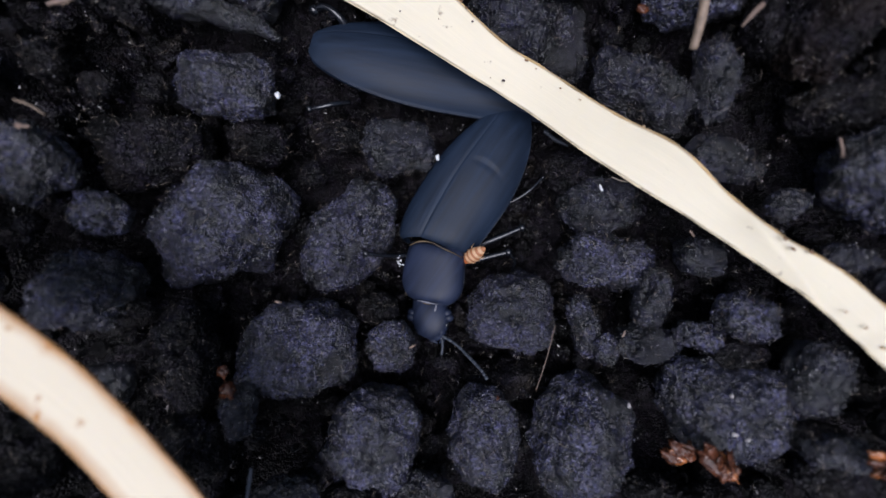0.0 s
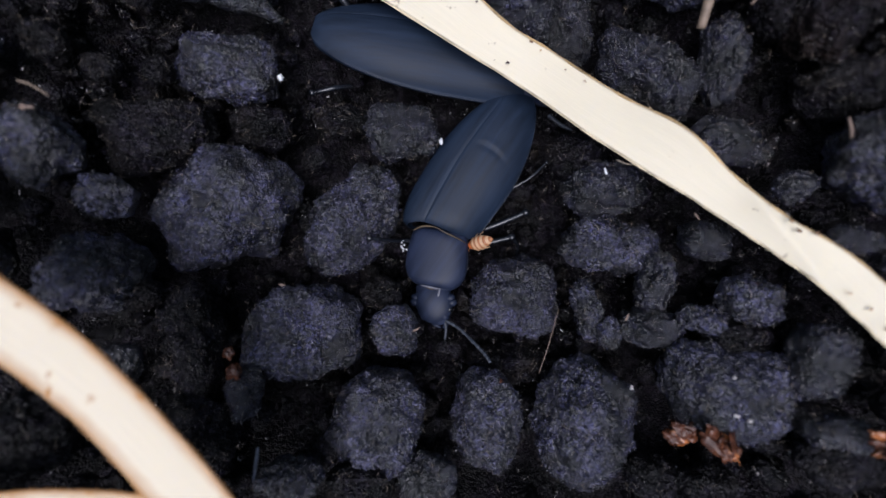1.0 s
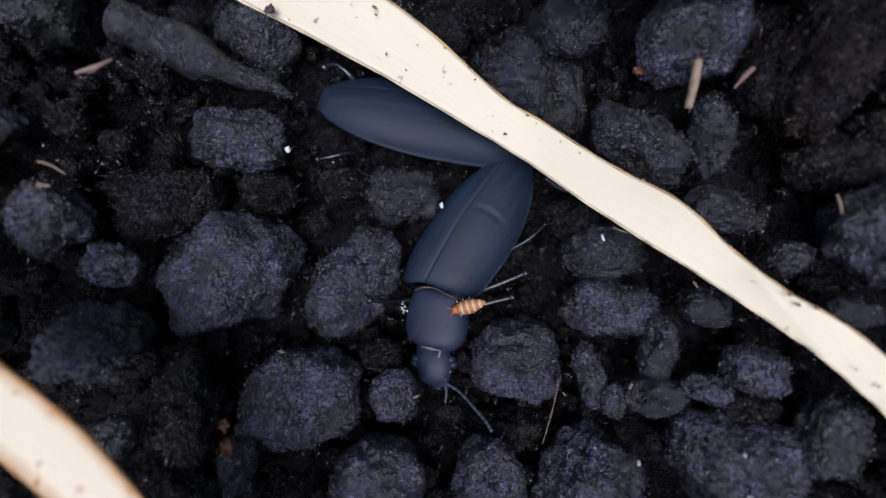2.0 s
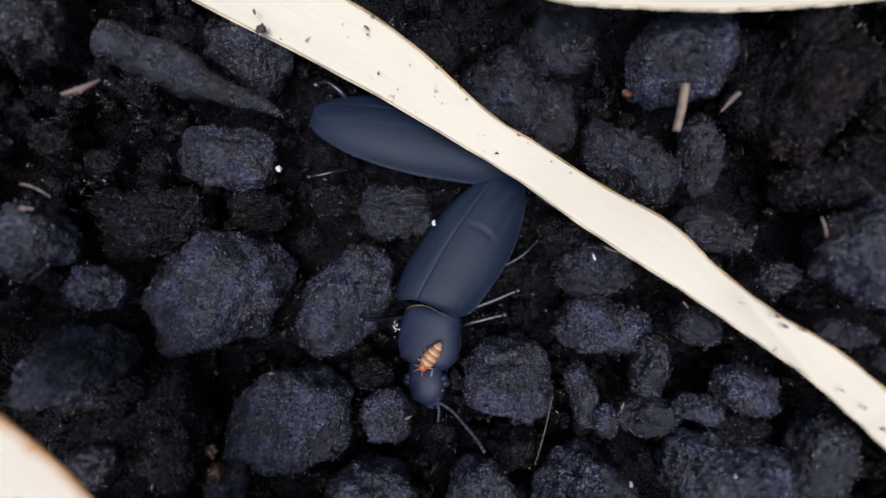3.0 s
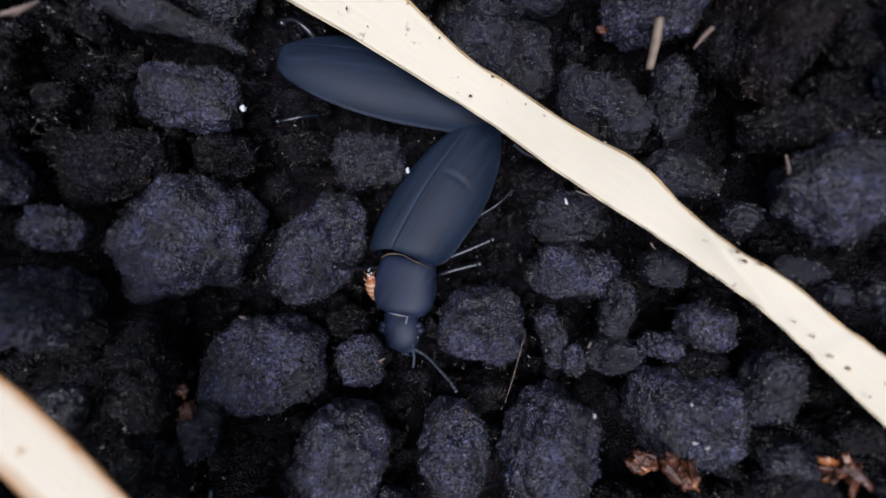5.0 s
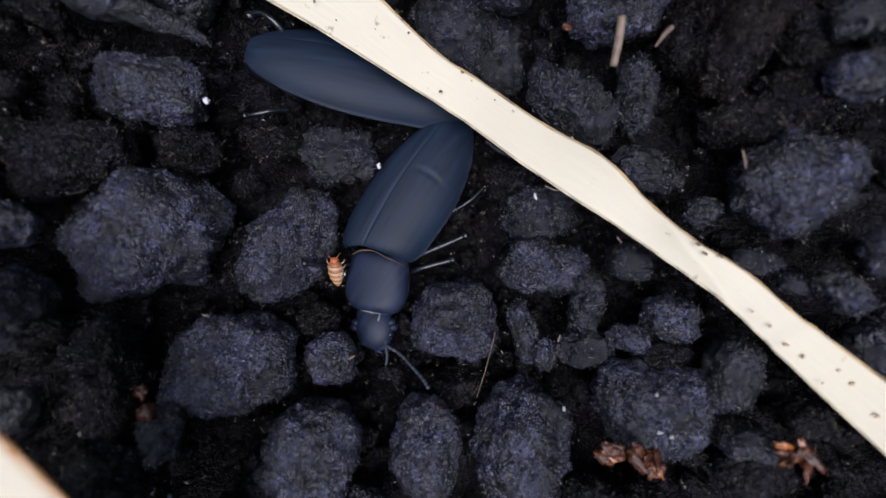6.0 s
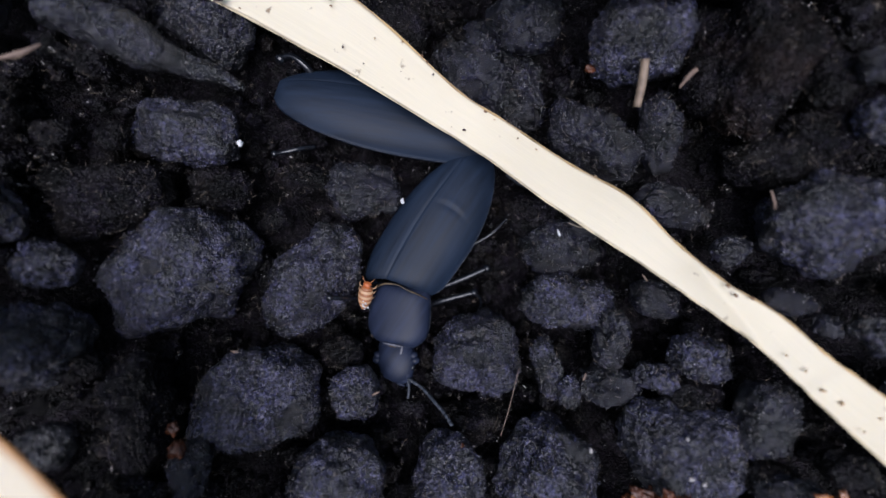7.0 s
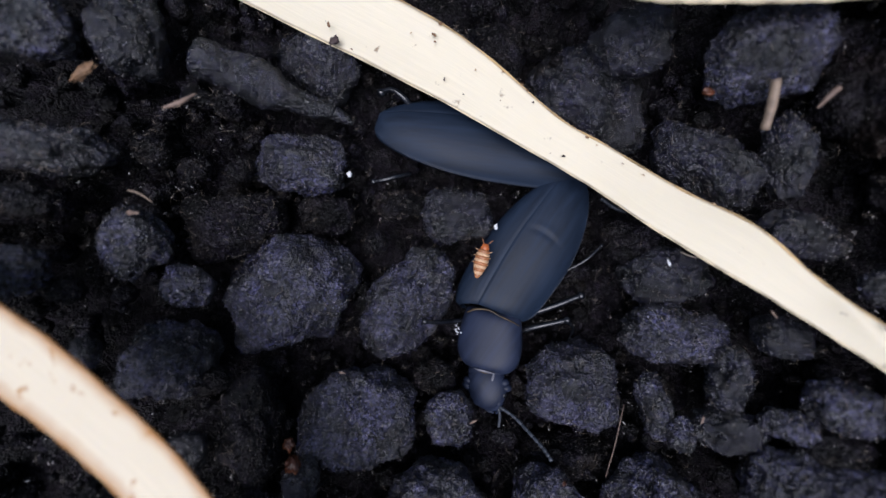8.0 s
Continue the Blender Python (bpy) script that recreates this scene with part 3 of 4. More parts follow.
# ---- beetles ----
def wing_case(side, begin=0.32, power=0.72, lean=0.0):
    """One wing case: grooved lengthwise, drawn to the tip, its rim turned in."""
    n, m = 64, 46
    v = []
    for s in np.linspace(0, 1, n):
        t = max(0.0, (s - begin) / (1 - begin))
        taper = max(0.0, 1 - t**1.95) ** power
        start, share = (0.12, 0.72) if side > 0 else (0.20, 0.60)
        front = math.sqrt(max(0.0, 1 - (1 - min(1, s / start)) ** 2))
        w = (0.362 + 0.014 * math.sin(math.pi / 2 * min(s / 0.4, 1))) * taper * (share + (1 - share) * front)
        h = 0.235 * taper**0.75 * (0.8 + 0.2 * front)
        ridge = lean * (0.55 + 0.45 * math.sin(math.pi / 2 * min(1.0, s / 0.55)))
        for j in range(m):
            a = j / (m - 4) * math.pi / 2
            if j <= m - 4:
                x, z = w * math.sin(a) ** 0.92, h * max(0.0, math.cos(a)) ** 0.82
                groove = max(0.0, math.cos(2 * math.pi * 8 * (x / (w + 1e-6)) )) ** 6 if w > 0 else 0
                z -= 0.0013 * groove * taper
                z -= 0.005 * math.exp(-((x / 0.009) ** 2)) * taper
            else:
                k = j - m + 4
                x, z = w + (0.012 * taper, 0.006, -0.03 * taper)[k - 1], (-0.006, -0.03, -0.07)[k - 1]
            yy = 1.59 * s
            if side > 0:
                dent = yy - 0.88 + 2.0 * (x - 0.19) ** 2
                z -= (0.015 * math.exp(-((dent / 0.022) ** 2)) - 0.005 * math.exp(-(((dent - 0.05) / 0.03) ** 2))) * math.exp(-(((x - 0.19) / 0.10) ** 2))
            v.append((side * x + ridge * max(0.0, z) / (h + 1e-6), yy + (0.30 * x - 0.07 if side > 0 else -0.07 - 0.65 * x) * (1 - s) ** 4, 0.36 + z))
    f = [(i * m + j, i * m + j + 1, (i + 1) * m + j + 1, (i + 1) * m + j) for i in range(n - 1) for j in range(m - 1)]
    return v, [g if side < 0 else g[::-1] for g in f]


def shield(length, half_front, half_mid, half_back, rise, base):
    """A domed plate running from the origin towards -y."""
    n, m = 30, 33
    v = []
    for s in np.linspace(0, 1, n):
        w = half_back + (half_mid - half_back) * math.sin(math.pi / 2 * s / 0.6) if s < 0.6 else half_mid + (half_front - half_mid) * ((s - 0.6) / 0.4) ** 2.6
        cap = max(0.0, 1 - abs(2 * s - 1) ** 7) ** 0.5
        for j in range(m):
            a = (j / (m - 1) * 2 - 1) * math.pi * 0.60
            x = w * math.copysign(abs(math.sin(a)) ** 0.9, a) * (1 if abs(a) < math.pi / 2 else 0.96)
            z = rise * math.copysign(abs(math.cos(a)) ** 0.8, math.cos(a)) * (0.35 + 0.65 * cap)
            v.append((x * (0.88 + 0.12 * cap), -length * s, base + z))
    f = [(i * m + j, (i + 1) * m + j, (i + 1) * m + j + 1, i * m + j + 1) for i in range(n - 1) for j in range(m - 1)]
    f += [tuple(range(m)), tuple(range((n - 1) * m, n * m))[::-1]]
    return v, f


def moved(shape, x=0, y=0, z=0, turn=0.0):
    v, f = shape
    m = np.array(Euler((0, 0, radians(turn))).to_matrix())
    return np.asarray(v, float) @ m.T + (x, y, z), f


def beetle(label, m, limbs, feelers, turn_neck=23.0, turn_head=34.0, tail=(0.32, 0.72), slip=0.0, lean=0.0, seam=None):
    """A ground beetle: origin under the middle of the wing cases' front edge, the tail towards +y. Limbs and feelers: lines in the world."""
    ob = thing("ground_beetle", m, label, "beetle", "beetles on the soil")
    back = m.inverted()

    def mine(points):
        return [tuple((back @ (Vector(p) * CM)) / CM) for p in points]

    seam = mine(seam) if seam else None

    part("wing_case", *moved(wing_case(-1, *tail, lean), slip), ELYTRA, ob, "dull slate-black finely grooved wing case")
    part("wing_case", *moved(wing_case(1, *tail, lean), slip), ELYTRA, ob, "dull slate-black wing case with a shallow dent")
    for side in (-1, 1):
        edge = np.array(wing_case(side, *tail, lean)[0]).reshape(64, 46, 3)[2:-1:3, 43] + (slip, 0, 0)
        part("wing_rim", *tube(edge, [0.0032] * len(edge), 6, 60), RIM, ob, "thin polished edge of the wing case")
    part("abdomen", *egg((0, 0.62, 0.30), (0.33, 0.70, 0.13)), GLOSS, ob)
    part("scutellum", *egg((slip + lean, 0.02, 0.52), (0.022, 0.030, 0.006), 0, 2), SHIELD, ob)
    line = seam or [(-0.24, -0.075, 0.41), (-0.08, -0.035, 0.50), (0.08, -0.01, 0.50), (0.26, 0.02, 0.41)]
    part("neck_seam", *tube(line, [0.006, 0.011, 0.006, 0.010, 0.007, 0.005][: len(line)], 8, 30), SEAM, ob, "ochre membrane between shield and wing cases")
    part("thorax", *egg((0.05, -0.25, 0.32), (0.24, 0.34, 0.12)), GLOSS, ob)
    part("neck_shield", *moved(shield(0.60, 0.200, 0.312, 0.268, 0.17, 0.35), 0.0, -0.035, 0, turn_neck), SHIELD, ob, "smooth satin black neck shield")
    tip = np.array(Euler((0, 0, radians(turn_neck))).to_matrix()) @ np.array((0, -0.60, 0)) + (0, -0.035, 0)
    head = part("head", *moved(joined([egg((0, -0.14, 0.36), (0.195, 0.22, 0.11), 0, 4), egg((0, -0.02, 0.35), (0.18, 0.12, 0.10), 0, 3), egg((0.03, -0.28, 0.34), (0.12, 0.10, 0.07), 0, 3), egg((-0.10, -0.26, 0.37), (0.05, 0.07, 0.05), 0, 3), egg((0.10, -0.26, 0.37), (0.05, 0.07, 0.05), 0, 3), egg((0, -0.24, 0.43), (0.10, 0.02, 0.02), 0, 2)]), *tip, turn_head), SHIELD, ob, "satin black head")
    for s in (-1, 1):
        part("eye", *moved(joined([egg((s * 0.175 + 0.012 * k * s, -0.10 - 0.035 * k, 0.385), (0.048, 0.040, 0.045), 14 * s, 3) for k in (0, 1.3)]), *tip, turn_head), SHIELD, head, "ridged eye bulge")
        part("feeler_socket", *moved(egg((s * 0.150, -0.215, 0.375), (0.045, 0.035, 0.035), 30 * s, 3), *tip, turn_head), GLOSS, head)
        part("mandible", *moved(tube([(0.03 + s * 0.06, -0.30, 0.30), (0.04 + s * 0.06, -0.37, 0.29), (0.05 + s * 0.01, -0.41, 0.28)], [0.034, 0.026, 0.008]), *tip, turn_head), SHIELD, head)
    for s in (-1, 1):
        part("rim", *moved(tube([(s * 0.266, -0.02, 0.35), (s * 0.294, -0.18, 0.34), (s * 0.309, -0.36, 0.34), (s * 0.278, -0.50, 0.35)], [0.004] * 4, 6, 24), 0, -0.035, 0, turn_neck), RIM, ob, "thin polished side rim")
    part("membrane", *moved(joined([egg((0.085, -0.05, 0.448), (0.012, 0.055, 0.012), -6, 2), egg((0.0, 0.004, 0.452), (0.11, 0.008, 0.008), 0, 2)]), *tip, turn_neck), MEMBRANE, head, "pale membrane at the neck")
    part("collar", *moved(tube([(-0.16, 0.0, 0.37), (0, -0.012, 0.45), (0.16, 0.0, 0.37)], [0.006] * 3), *tip, turn_neck), SEAM, head)
    for points, thick in limbs:
        leg = part("leg", *tube(mine(points), [thick * q for q in np.linspace(1.0, 0.75, len(points))], 10, 18), GLOSS, ob, "glossy black leg")
        end = mine(points)[-1]
        part("joint", *egg(end, (thick * 1.25,) * 3, 0, 2), GLOSS, leg)
    for points, thick in feelers:
        rows = spline(mine(points), 34)
        beads = []
        for i in range(11):
            a, b = rows[3 * i], rows[3 * i + 3]
            beads.append(tube([a, (2 * a + b) / 3, (a + 3 * b) / 4, b], [thick * 0.75, thick * 0.95, thick * 1.0, thick * 0.75], 8, 7))
        feeler = part("feeler", *beads[0], FEELER, ob, "beaded black feeler")
        for bead in beads[1:]:
            part("feeler_segment", *bead, FEELER, feeler)
    return ob


beetle("slate-black ground beetle lying still among soil clods", at_cm(-0.45, -0.83, 0.0, 0, 0, -35.0) @ Matrix.Diagonal((1.06, 1, 1, 1)) @ pose(0, 0, 0, 0, -16, 0), [
    ([(-0.30, -0.88, 0.30), (0.02, -0.75, 0.40), (0.30, -0.63, 0.42)], 0.033),
    ([(-0.30, -1.02, 0.30), (-0.10, -0.95, 0.38), (0.17, -0.88, 0.40)], 0.033),
    ([(0.19, -0.90, 0.38), (0.26, -0.98, 0.30), (0.25, -1.10, 0.24)], 0.020),
    ([(-0.05, -0.50, 0.30), (0.31, -0.30, 0.42), (0.50, -0.13, 0.42)], 0.016),
    ([(-0.80, -0.92, 0.28), (-1.00, -0.92, 0.38), (-1.14, -0.89, 0.58), (-1.24, -0.87, 0.66)], 0.026),
], [
    ([(-0.51, -1.71, 0.52), (-0.37, -1.77, 0.60), (-0.25, -1.85, 0.74), (-0.16, -1.91, 0.86), (-0.11, -1.97, 0.93)], 0.017),
    ([(-0.52, -1.72, 0.50), (-0.50, -1.80, 0.50), (-0.51, -1.92, 0.50)], 0.015),
], 27.0, 38.0, (0.34, 0.68), -0.035, -0.17, [(-0.835, -0.805, 0.49), (-0.744, -0.765, 0.53), (-0.621, -0.771, 0.55), (-0.51, -0.828, 0.55), (-0.398, -0.880, 0.53), (-0.314, -0.930, 0.49)])
beetle("slate-black ground beetle half hidden beneath a straw blade", at_cm(0.005, 0.690, -0.12, 0, 0, 85.5) @ Matrix.Diagonal((1.08, 1.19, 1.05, 1)) @ pose(0, 0, 0, 9, 20, 0), [
    ([(-1.42, 0.60, 0.38), (-1.54, 0.55, 0.48), (-1.66, 0.515, 0.50), (-1.78, 0.50, 0.48)], 0.024),
    ([(-1.36, 1.22, 0.36), (-1.45, 1.34, 0.50), (-1.58, 1.43, 0.52), (-1.70, 1.42, 0.48)], 0.036),
], [
    ([(0.55, 0.35, 0.30), (0.7, 0.25, 0.28), (0.85, 0.2, 0.25)], 0.02),
], 5.0, 5.0, (0.34, 0.64), 0.0, 0.13)


# ---- litter ----
def rod(name, points, radii, mat, label, category, sides=7):
    ob = new(name, mesh_of(name, *tube(points, radii, sides, 16), mat))
    return tagged(ob, label, category)


def chip(name, x, y, z, size, mat, label, category, turn=0.0, seed=1):
    v, f = BALLS[4 if max(size) > 0.08 else 3]
    r = 1 + 0.5 * lumps(v + seed, 1.7, seed) + 0.35 * lumps(v + seed, 4.0, seed) + (0.3 * (1 - 2 * np.abs(lumps(v + seed, 7.0, seed))) if max(size) > 0.08 else 0)
    ob = new(name, mesh_of(name, v * r[:, None] * size, f, mat))
    ob.matrix_world = at_cm(x, y, z, 0, 0, turn)
    return tagged(ob, label, category)


def bark(x, y, z, size, label, turn, seed):
    """A torn, glistening piece of rotten bark in flakes."""
    ob = thing("bark_bit", at_cm(x, y, z, 0, 0, turn), label, "bark")
    rng = np.random.default_rng(seed)
    for k in range(9):
        v, f = BALLS[3]
        r = 1 + 0.55 * lumps(v + 5 * k + seed, 1.9, seed) + 0.35 * lumps(v + k, 4.5, seed)
        w = np.array(size) * rng.uniform(0.45, 0.85, 3) * (1, 1, 0.6)
        m = np.array(Euler(tuple(rng.uniform(-0.7, 0.7, 2)) + (rng.uniform(-1.5, 1.5),)).to_matrix())
        part("bark_flake", (v * r[:, None] * w) @ m.T + rng.uniform(-0.7, 0.7, 3) * size, f, RESIN if k % 3 == 0 else RUST, ob)
    return ob


rod("straw_stub", [(1.38, 1.04, 1.34), (1.375, 0.88, 1.31), (1.37, 0.71, 1.25)], [0.032, 0.034, 0.030], PALE, "short pale piece of straw stuck in a clod", "straw")
rod("straw_stub", [(2.26, 0.01, 1.49), (2.28, -0.11, 1.50), (2.31, -0.21, 1.47)], [0.008, 0.012, 0.007], TWIG, "pinkish curved straw splinter lying on a clod", "straw")
rod("straw_stub", [(1.75, 0.95, 1.39), (1.70, 0.90, 1.38), (1.66, 0.83, 1.33)], [0.02, 0.02, 0.008], TWIG, "pale straw splinter between two clods", "straw")
rod("grass_stalk", [(0.50, -1.49, 0.92), (0.40, -1.80, 0.98), (0.31, -2.04, 1.02)], [0.0025, 0.004, 0.002], TWIG, "thin dry grass stalk leaning on the soil", "straw")
rod("grass_stalk", [(0.92, -0.20, 0.99), (1.01, -0.24, 1.02), (1.12, -0.23, 1.03)], [0.005, 0.006, 0.004], HAIR, "fine curled dry stalk beneath a straw blade", "straw")
root_v, root_f = tube([(-3.11, 1.4, 1.25), (-2.72, 1.29, 1.05), (-2.26, 1.14, 0.92), (-1.91, 1.0, 0.78)], [0.12, 0.14, 0.10, 0.04], 40, 160)
root_mid = spline([(-3.11, 1.4, 1.25), (-2.72, 1.29, 1.05), (-2.26, 1.14, 0.92), (-1.91, 1.0, 0.78)], 160).repeat(40, 0)
root_v = root_mid + (root_v - root_mid) * (1 + 0.5 * lumps(root_v, 3.0, 1) + 0.2 * lumps(root_v, 9.0, 2) + 0.12 * lumps(root_v, 21.0, 3))[:, None]
tagged(new("root", mesh_of("root", root_v, root_f, SOIL_MOIST)), "dark crumbling root half sunk in the soil", "root")
rod("leaf_flake", [(-3.16, 0.87, 1.48), (-3.06, 0.93, 1.44), (-2.96, 1.01, 1.41)], [0.012, 0.02, 0.008], TWIG, "small tan leaf flake on the soil", "leaf flake")
chip("white_crumb", -1.89, 0.48, 0.93, (0.024, 0.022, 0.02), WHITE, "tiny white crumb on a clod", "crumb", 0, 2)
chip("white_crumb", 0.845, -0.285, 0.96, (0.010, 0.028, 0.010), WHITE, "tiny white sliver on a clod", "crumb", 20, 3)
grains = joined([egg((random.gauss(0, 0.016), random.gauss(0, 0.022), random.uniform(-0.01, 0.01)), (random.uniform(0.003, 0.009),) * 3, 0, 1) for _ in range(22)])
cluster = new("white_grains", mesh_of("white_grains", *grains, WHITE))
cluster.matrix_world = at_cm(-0.92, -0.96, 0.58)
tagged(cluster, "cluster of tiny white grains beside a beetle", "crumb")
chip("white_crumb", -0.55, 0.04, 0.55, (0.018, 0.026, 0.018), WHITE, "white grain beside a beetle's wing case", "crumb", 0, 5)
chip("white_crumb", 1.77, -2.22, 1.38, (0.018, 0.014, 0.012), WHITE, "white grain on a dark clod", "crumb", 0, 6)
chip("bark_bit", -2.18, -1.90, 1.30, (0.055, 0.06, 0.04), RUST, "rusty brown crumb of bark", "bark", 0, 7)
bark(1.30, -2.33, 1.41, (0.10, 0.06, 0.05), "rusty brown torn piece of bark", 20, 8)
bark(1.54, -2.35, 1.50, (0.14, 0.06, 0.05), "glistening rusty piece of rotten bark", -20, 9)
bark(2.43, -2.17, 1.81, (0.15, 0.05, 0.04), "rusty flat piece of rotten bark", -15, 10)
chip("bark_bit", -0.06, -2.12, 1.01, (0.04, 0.03, 0.02), RUST, "tiny orange crumb on a clod", "bark", 0, 11)
chip("bark_bit", 1.02, 1.04, 1.18, (0.04, 0.03, 0.02), RUST, "tiny red-brown crumb on a clod", "bark", 0, 12)
chip("bark_bit", 1.90, -1.23, 1.28, (0.06, 0.03, 0.02), RUST, "tiny rusty crumb on a small clod", "bark", 0, 13)


chip("blade_speck", -2.035, 1.69, 0.95, (0.045, 0.035, 0.015), DARK_SPOT, "dark brown scab on a straw blade", "speck", 30, 21)
chip("blade_speck", -2.085, 1.825, 0.97, (0.012, 0.024, 0.006), BROWN_SPOT, "brown scar on a straw blade", "speck", 10, 22)
chip("blade_speck", -1.14, 1.74, 0.90, (0.022, 0.012, 0.006), BROWN_SPOT, "brown scar on a straw blade", "speck", -30, 23)
chip("blade_speck", -1.08, 1.83, 0.91, (0.018, 0.012, 0.006), BROWN_SPOT, "brown scar on a straw blade", "speck", 20, 24)
chip("blade_speck", 0.03, 0.66, 0.80, (0.014, 0.011, 0.008), DARK_SPOT, "small dark speck on a straw blade", "speck", 0, 25)
chip("blade_speck", -1.05, 1.38, 0.81, (0.008, 0.014, 0.006), DARK_SPOT, "small dark speck on a straw blade", "speck", 0, 26)
chip("blade_speck", 1.90, -0.70, 1.52, (0.016, 0.010, 0.006), BROWN_SPOT, "brown spot on a straw blade's margin", "speck", -30, 27)
chip("blade_speck", 1.95, -0.77, 1.53, (0.016, 0.010, 0.006), BROWN_SPOT, "brown spot on a straw blade's margin", "speck", -30, 28)
chip("blade_speck", 2.06, -0.79, 1.55, (0.016, 0.010, 0.006), BROWN_SPOT, "brown spot on a straw blade's margin", "speck", -30, 29)
chip("blade_speck", 2.47, -1.43, 1.673, (0.022, 0.010, 0.006), TAN_SPOT, "tan scar on a straw blade", "speck", -10, 40)
chip("blade_speck", 2.57, -1.51, 1.705, (0.014, 0.014, 0.006), TAN_SPOT, "tan scar on a straw blade", "speck", 0, 41)
chip("blade_speck", 2.93, -1.71, 1.740, (0.018, 0.012, 0.006), TAN_SPOT, "tan scar on a straw blade", "speck", 30, 42)
chip("blade_speck", 3.12, -1.95, 1.755, (0.020, 0.012, 0.006), TAN_SPOT, "tan scar on a straw blade", "speck", 20, 43)
chip("blade_speck", 2.82, -1.61, 1.733, (0.012, 0.009, 0.006), TAN_SPOT, "tan scar on a straw blade", "speck", 0, 44)
chip("blade_speck", 2.38, -1.30, 1.636, (0.012, 0.008, 0.006), TAN_SPOT, "tan scar on a straw blade", "speck", 40, 45)
chip("blade_speck", 2.70, -1.70, 1.731, (0.010, 0.007, 0.006), TAN_SPOT, "tan scar on a straw blade", "speck", 10, 46)
chip("blade_speck", 2.28, -1.20, 1.594, (0.010, 0.008, 0.006), TAN_SPOT, "tan scar on a straw blade", "speck", 0, 47)


chip("blade_speck", -1.132, 1.688, 0.882, (0.012, 0.008, 0.004), BROWN_SPOT, "tiny brown fleck on a straw blade", "speck", -35, 60)
chip("blade_speck", -0.875, 1.249, 0.784, (0.007, 0.005, 0.004), DARK_SPOT, "tiny dark fleck on a straw blade", "speck", -35, 61)
chip("blade_speck", -0.765, 1.444, 0.840, (0.006, 0.009, 0.004), TAN_SPOT, "tiny tan fleck on a straw blade", "speck", -35, 62)
chip("blade_speck", -0.537, 1.170, 0.811, (0.006, 0.004, 0.004), BROWN_SPOT, "tiny brown fleck on a straw blade", "speck", -35, 63)
chip("blade_speck", -0.349, 1.290, 0.860, (0.014, 0.009, 0.004), BROWN_SPOT, "tiny brown fleck on a straw blade", "speck", -35, 64)
chip("blade_speck", -0.304, 1.238, 0.855, (0.012, 0.008, 0.004), BROWN_SPOT, "tiny brown fleck on a straw blade", "speck", -35, 65)
chip("blade_speck", -0.248, 1.135, 0.840, (0.007, 0.010, 0.004), DARK_SPOT, "tiny dark fleck on a straw blade", "speck", -35, 66)
chip("blade_speck", -0.082, 0.692, 0.779, (0.005, 0.004, 0.004), BROWN_SPOT, "tiny brown fleck on a straw blade", "speck", -35, 67)
chip("blade_speck", 0.216, 0.807, 0.857, (0.014, 0.008, 0.004), BROWN_SPOT, "tiny brown fleck on a straw blade", "speck", -35, 68)
chip("blade_speck", 0.297, 0.735, 0.861, (0.008, 0.006, 0.004), TAN_SPOT, "tiny tan fleck on a straw blade", "speck", -35, 69)
chip("blade_speck", -1.905, 1.654, 0.863, (0.014, 0.005, 0.004), BROWN_SPOT, "tiny brown fleck on a straw blade", "speck", -35, 70)
chip("blade_speck", -1.755, 1.568, 0.832, (0.007, 0.005, 0.004), TAN_SPOT, "tiny tan fleck on a straw blade", "speck", -35, 71)
chip("blade_speck", -1.351, 1.767, 0.895, (0.006, 0.010, 0.004), TAN_SPOT, "tiny tan fleck on a straw blade", "speck", -35, 72)
chip("blade_speck", 1.095, 0.181, 1.129, (0.010, 0.006, 0.004), TAN_SPOT, "tiny tan fleck on a straw blade", "speck", -35, 73)
chip("blade_speck", 0.648, 0.446, 0.955, (0.012, 0.006, 0.004), TAN_SPOT, "tiny tan fleck on a straw blade", "speck", -35, 74)
chip("blade_speck", 0.498, 0.557, 0.906, (0.008, 0.005, 0.004), BROWN_SPOT, "tiny brown fleck on a straw blade", "speck", -35, 75)
rod("grass_stalk", [(-3.38, 0.23, 1.53), (-3.32, 0.21, 1.50), (-3.25, 0.15, 1.46)], [0.007, 0.009, 0.005], PALE, "fine pale curl of dry grass on a clod", "straw")
chip("leaf_flake", -3.35, 0.06, 1.52, (0.045, 0.016, 0.008), TWIG, "pinkish leaf flake on a dark clod", "leaf flake", -5, 81)
chip("leaf_flake", -3.09, 0.92, 1.44, (0.036, 0.028, 0.014), PALE, "small pale leaf flake on the soil", "leaf flake", 20, 82)
chip("bark_bit", -3.60, 1.06, 1.67, (0.09, 0.03, 0.02), BROWN_SPOT, "rusty shred of bark between clods", "bark", 40, 83)
chip("bark_bit", -2.23, -1.76, 1.27, (0.04, 0.05, 0.02), RUST, "rusty brown crumb of bark", "bark", 0, 84)
rod("dry_stalk", [(-1.92, -2.40, 1.48), (-1.92, -2.50, 1.52), (-1.92, -2.60, 1.56)], [0.010, 0.014, 0.008], MEMBRANE, "short grey jointed stalk between clods", "straw")
chip("white_crumb", 1.63, -2.13, 1.52, (0.018, 0.012, 0.010), GRAIN_GLINT, "pale grey grain on a dark clod", "crumb", 0, 86)
chip("white_crumb", 1.70, -2.15, 1.55, (0.018, 0.012, 0.010), GRAIN_GLINT, "pale grey grain on a dark clod", "crumb", 30, 87)
chip("white_crumb", 1.65, -1.87, 1.45, (0.018, 0.012, 0.010), GRAIN_GLINT, "pale grey grain on a dark clod", "crumb", 60, 88)
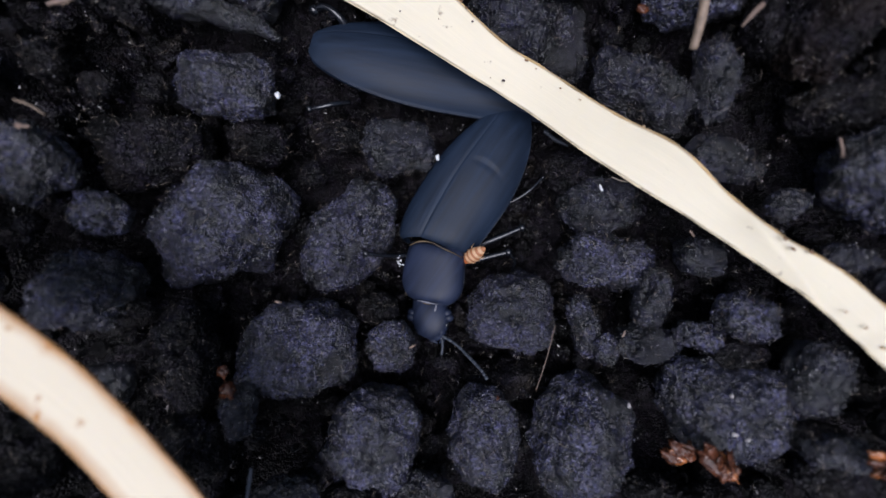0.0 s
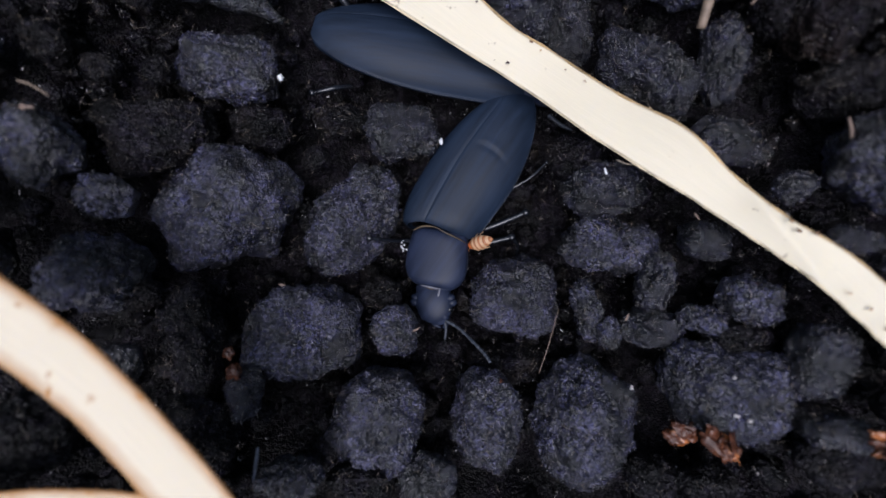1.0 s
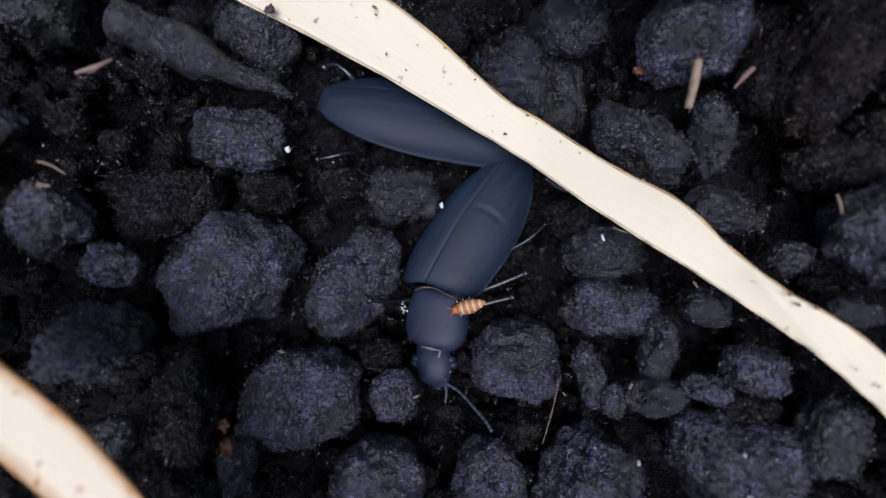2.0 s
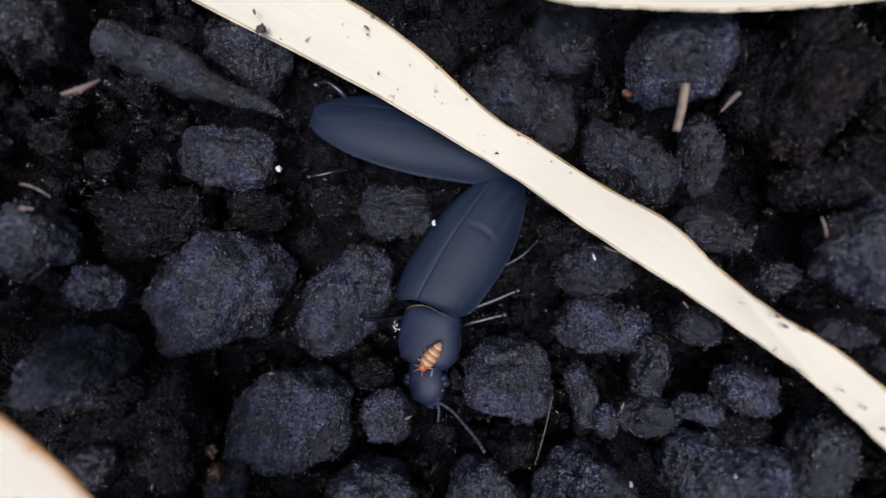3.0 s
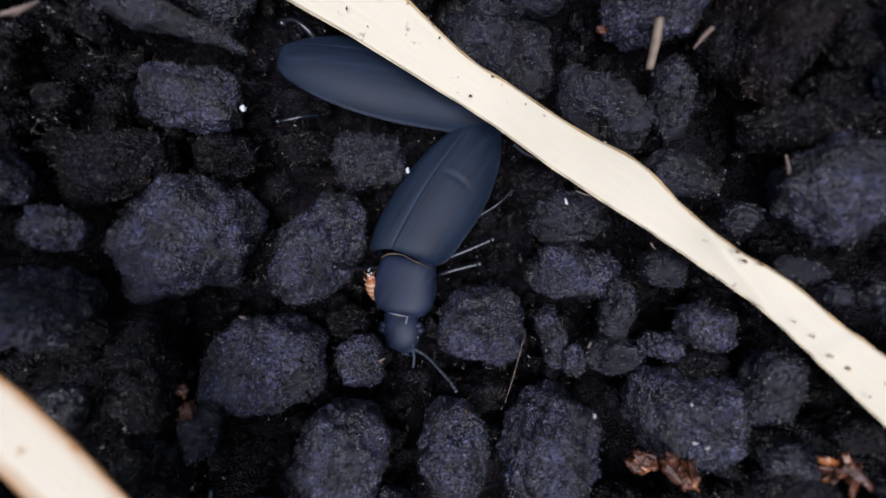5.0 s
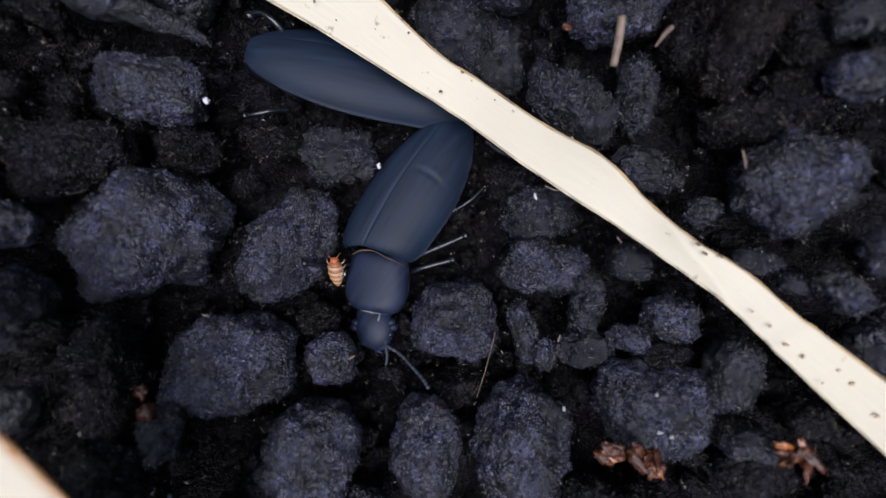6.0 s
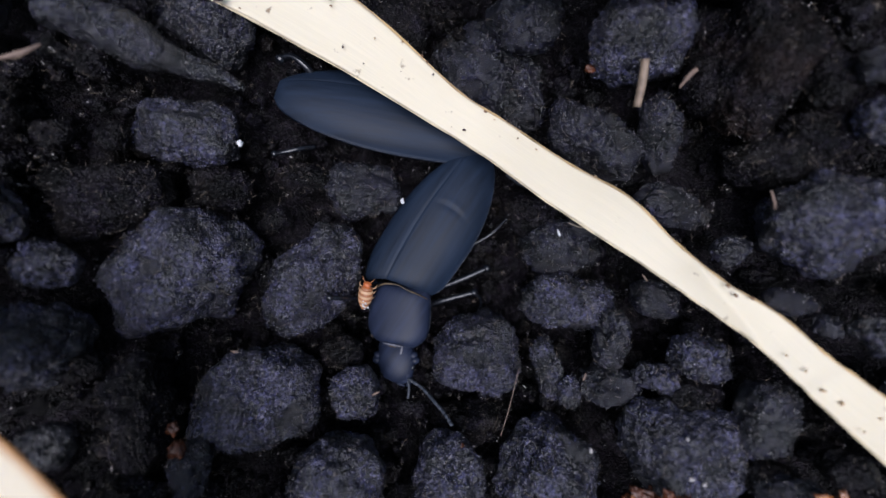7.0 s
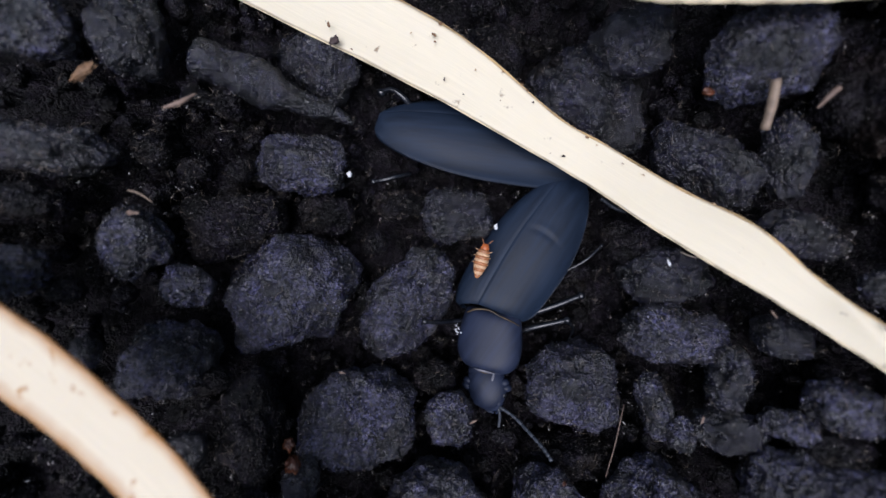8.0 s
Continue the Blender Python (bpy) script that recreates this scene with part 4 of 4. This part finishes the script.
chip("white_crumb", 0.98, -2.04, 1.28, (0.018, 0.012, 0.010), GRAIN_GLINT, "pale grey grain on a dark clod", "crumb", 90, 89)
chip("leaf_flake", 1.50, -0.67, 1.16, (0.030, 0.008, 0.006), TWIG, "tiny tan shred of straw on the soil", "leaf flake", -50, 92)
chip("leaf_flake", -1.89, -1.25, 1.05, (0.030, 0.008, 0.006), TWIG, "tiny tan shred of straw on the soil", "leaf flake", -10, 93)
chip("leaf_flake", -0.77, -1.67, 0.95, (0.030, 0.008, 0.006), TWIG, "tiny tan shred of straw on the soil", "leaf flake", 30, 94)
chip("leaf_flake", 1.01, -1.51, 1.11, (0.030, 0.008, 0.006), TWIG, "tiny tan shred of straw on the soil", "leaf flake", 70, 95)


# ---- the small striped nymph that walks over the beetle ----
def nymph():
    """Head towards +x, feet near z = 0."""
    ob = thing("striped_nymph", at_cm(-0.18, -0.91, 0.42), "tiny amber insect nymph with pale crosswise bands", "insect")
    rings = []
    for i in range(9):
        s = i / 8
        x = 0.06 - 0.21 * s
        w = 0.060 * math.sin(math.pi * (0.28 + 0.62 * s)) ** 0.8
        rings.append((x, w))
    for i, (x, w) in enumerate(rings):
        part("segment", *egg((x, 0, 0.065), (0.030, w, w * 0.85), 0, 3), AMBER if i % 2 == 0 else CREAM, ob, "amber body ring" if i % 2 == 0 else "cream body ring")
    head = part("head", *egg((0.095, 0, 0.062), (0.038, 0.036, 0.034), 0, 3), ORANGE, ob, "orange head")
    for s in (-1, 1):
        part("eye", *egg((0.105, s * 0.028, 0.075), (0.008,) * 3, 0, 2), GLOSS, head)
        part("feeler", *tube([(0.125, s * 0.015, 0.065), (0.16, s * 0.035, 0.075), (0.175, s * 0.05, 0.05)], [0.004, 0.003, 0.002], 6, 8), AMBER, head)
        for k, x in enumerate((0.055, 0.015, -0.03)):
            part("leg", *tube([(x, s * 0.03, 0.045), (x + 0.015 - 0.015 * k, s * 0.060, 0.045), (x + 0.02 - 0.02 * k, s * 0.068, 0.0)], [0.007, 0.005, 0.003], 6, 8), CREAM, ob)
    return ob


NYMPH = nymph()


def motions():
    rows = [
        (0, -0.166, -0.879, 0.45, 45, 220),
        (0.5, -0.176, -0.880, 0.45, 45, 215),
        (1, -0.126, -0.911, 0.45, 50, 205),
        (1.3, -0.147, -0.925, 0.46, 35, 220),
        (1.5, -0.204, -0.991, 0.48, 25, 205),
        (2, -0.296, -0.944, 0.54, 12, 197),
        (2.2, -0.326, -1.026, 0.57, 5, 200),
        (3.3, -0.724, -1.300, 0.52, 5, 240),
        (3.5, -0.814, -1.322, 0.48, 15, 240),
        (3.8, -0.909, -1.312, 0.40, 25, 170),
        (4, -0.930, -1.262, 0.38, 52, 140),
        (4.5, -0.975, -1.058, 0.37, -35, 105),
        (5, -0.935, -1.082, 0.27, -30, 95),
        (5.2, -0.935, -1.001, 0.29, -20, 95),
        (5.75, -0.975, -0.930, 0.44, -25, 90),
        (6.3, -0.955, -0.895, 0.54, -40, 85),
        (6.5, -0.945, -0.885, 0.53, -40, 75),
        (7, -0.899, -0.825, 0.50, -30, 75),
        (7.5, -0.864, -0.767, 0.51, -12, 66),
        (7.7, -0.760, -0.573, 0.52, -5, 68),
        (8, -0.685, -0.264, 0.56, -3, 75),
    ]
    NYMPH.scale = (1.1, 1.22, 1.1)
    walk(NYMPH, [(t, at_cm(x, y, z, 0, dip, turn)) for t, x, y, z, dip, turn in rows])


motions()
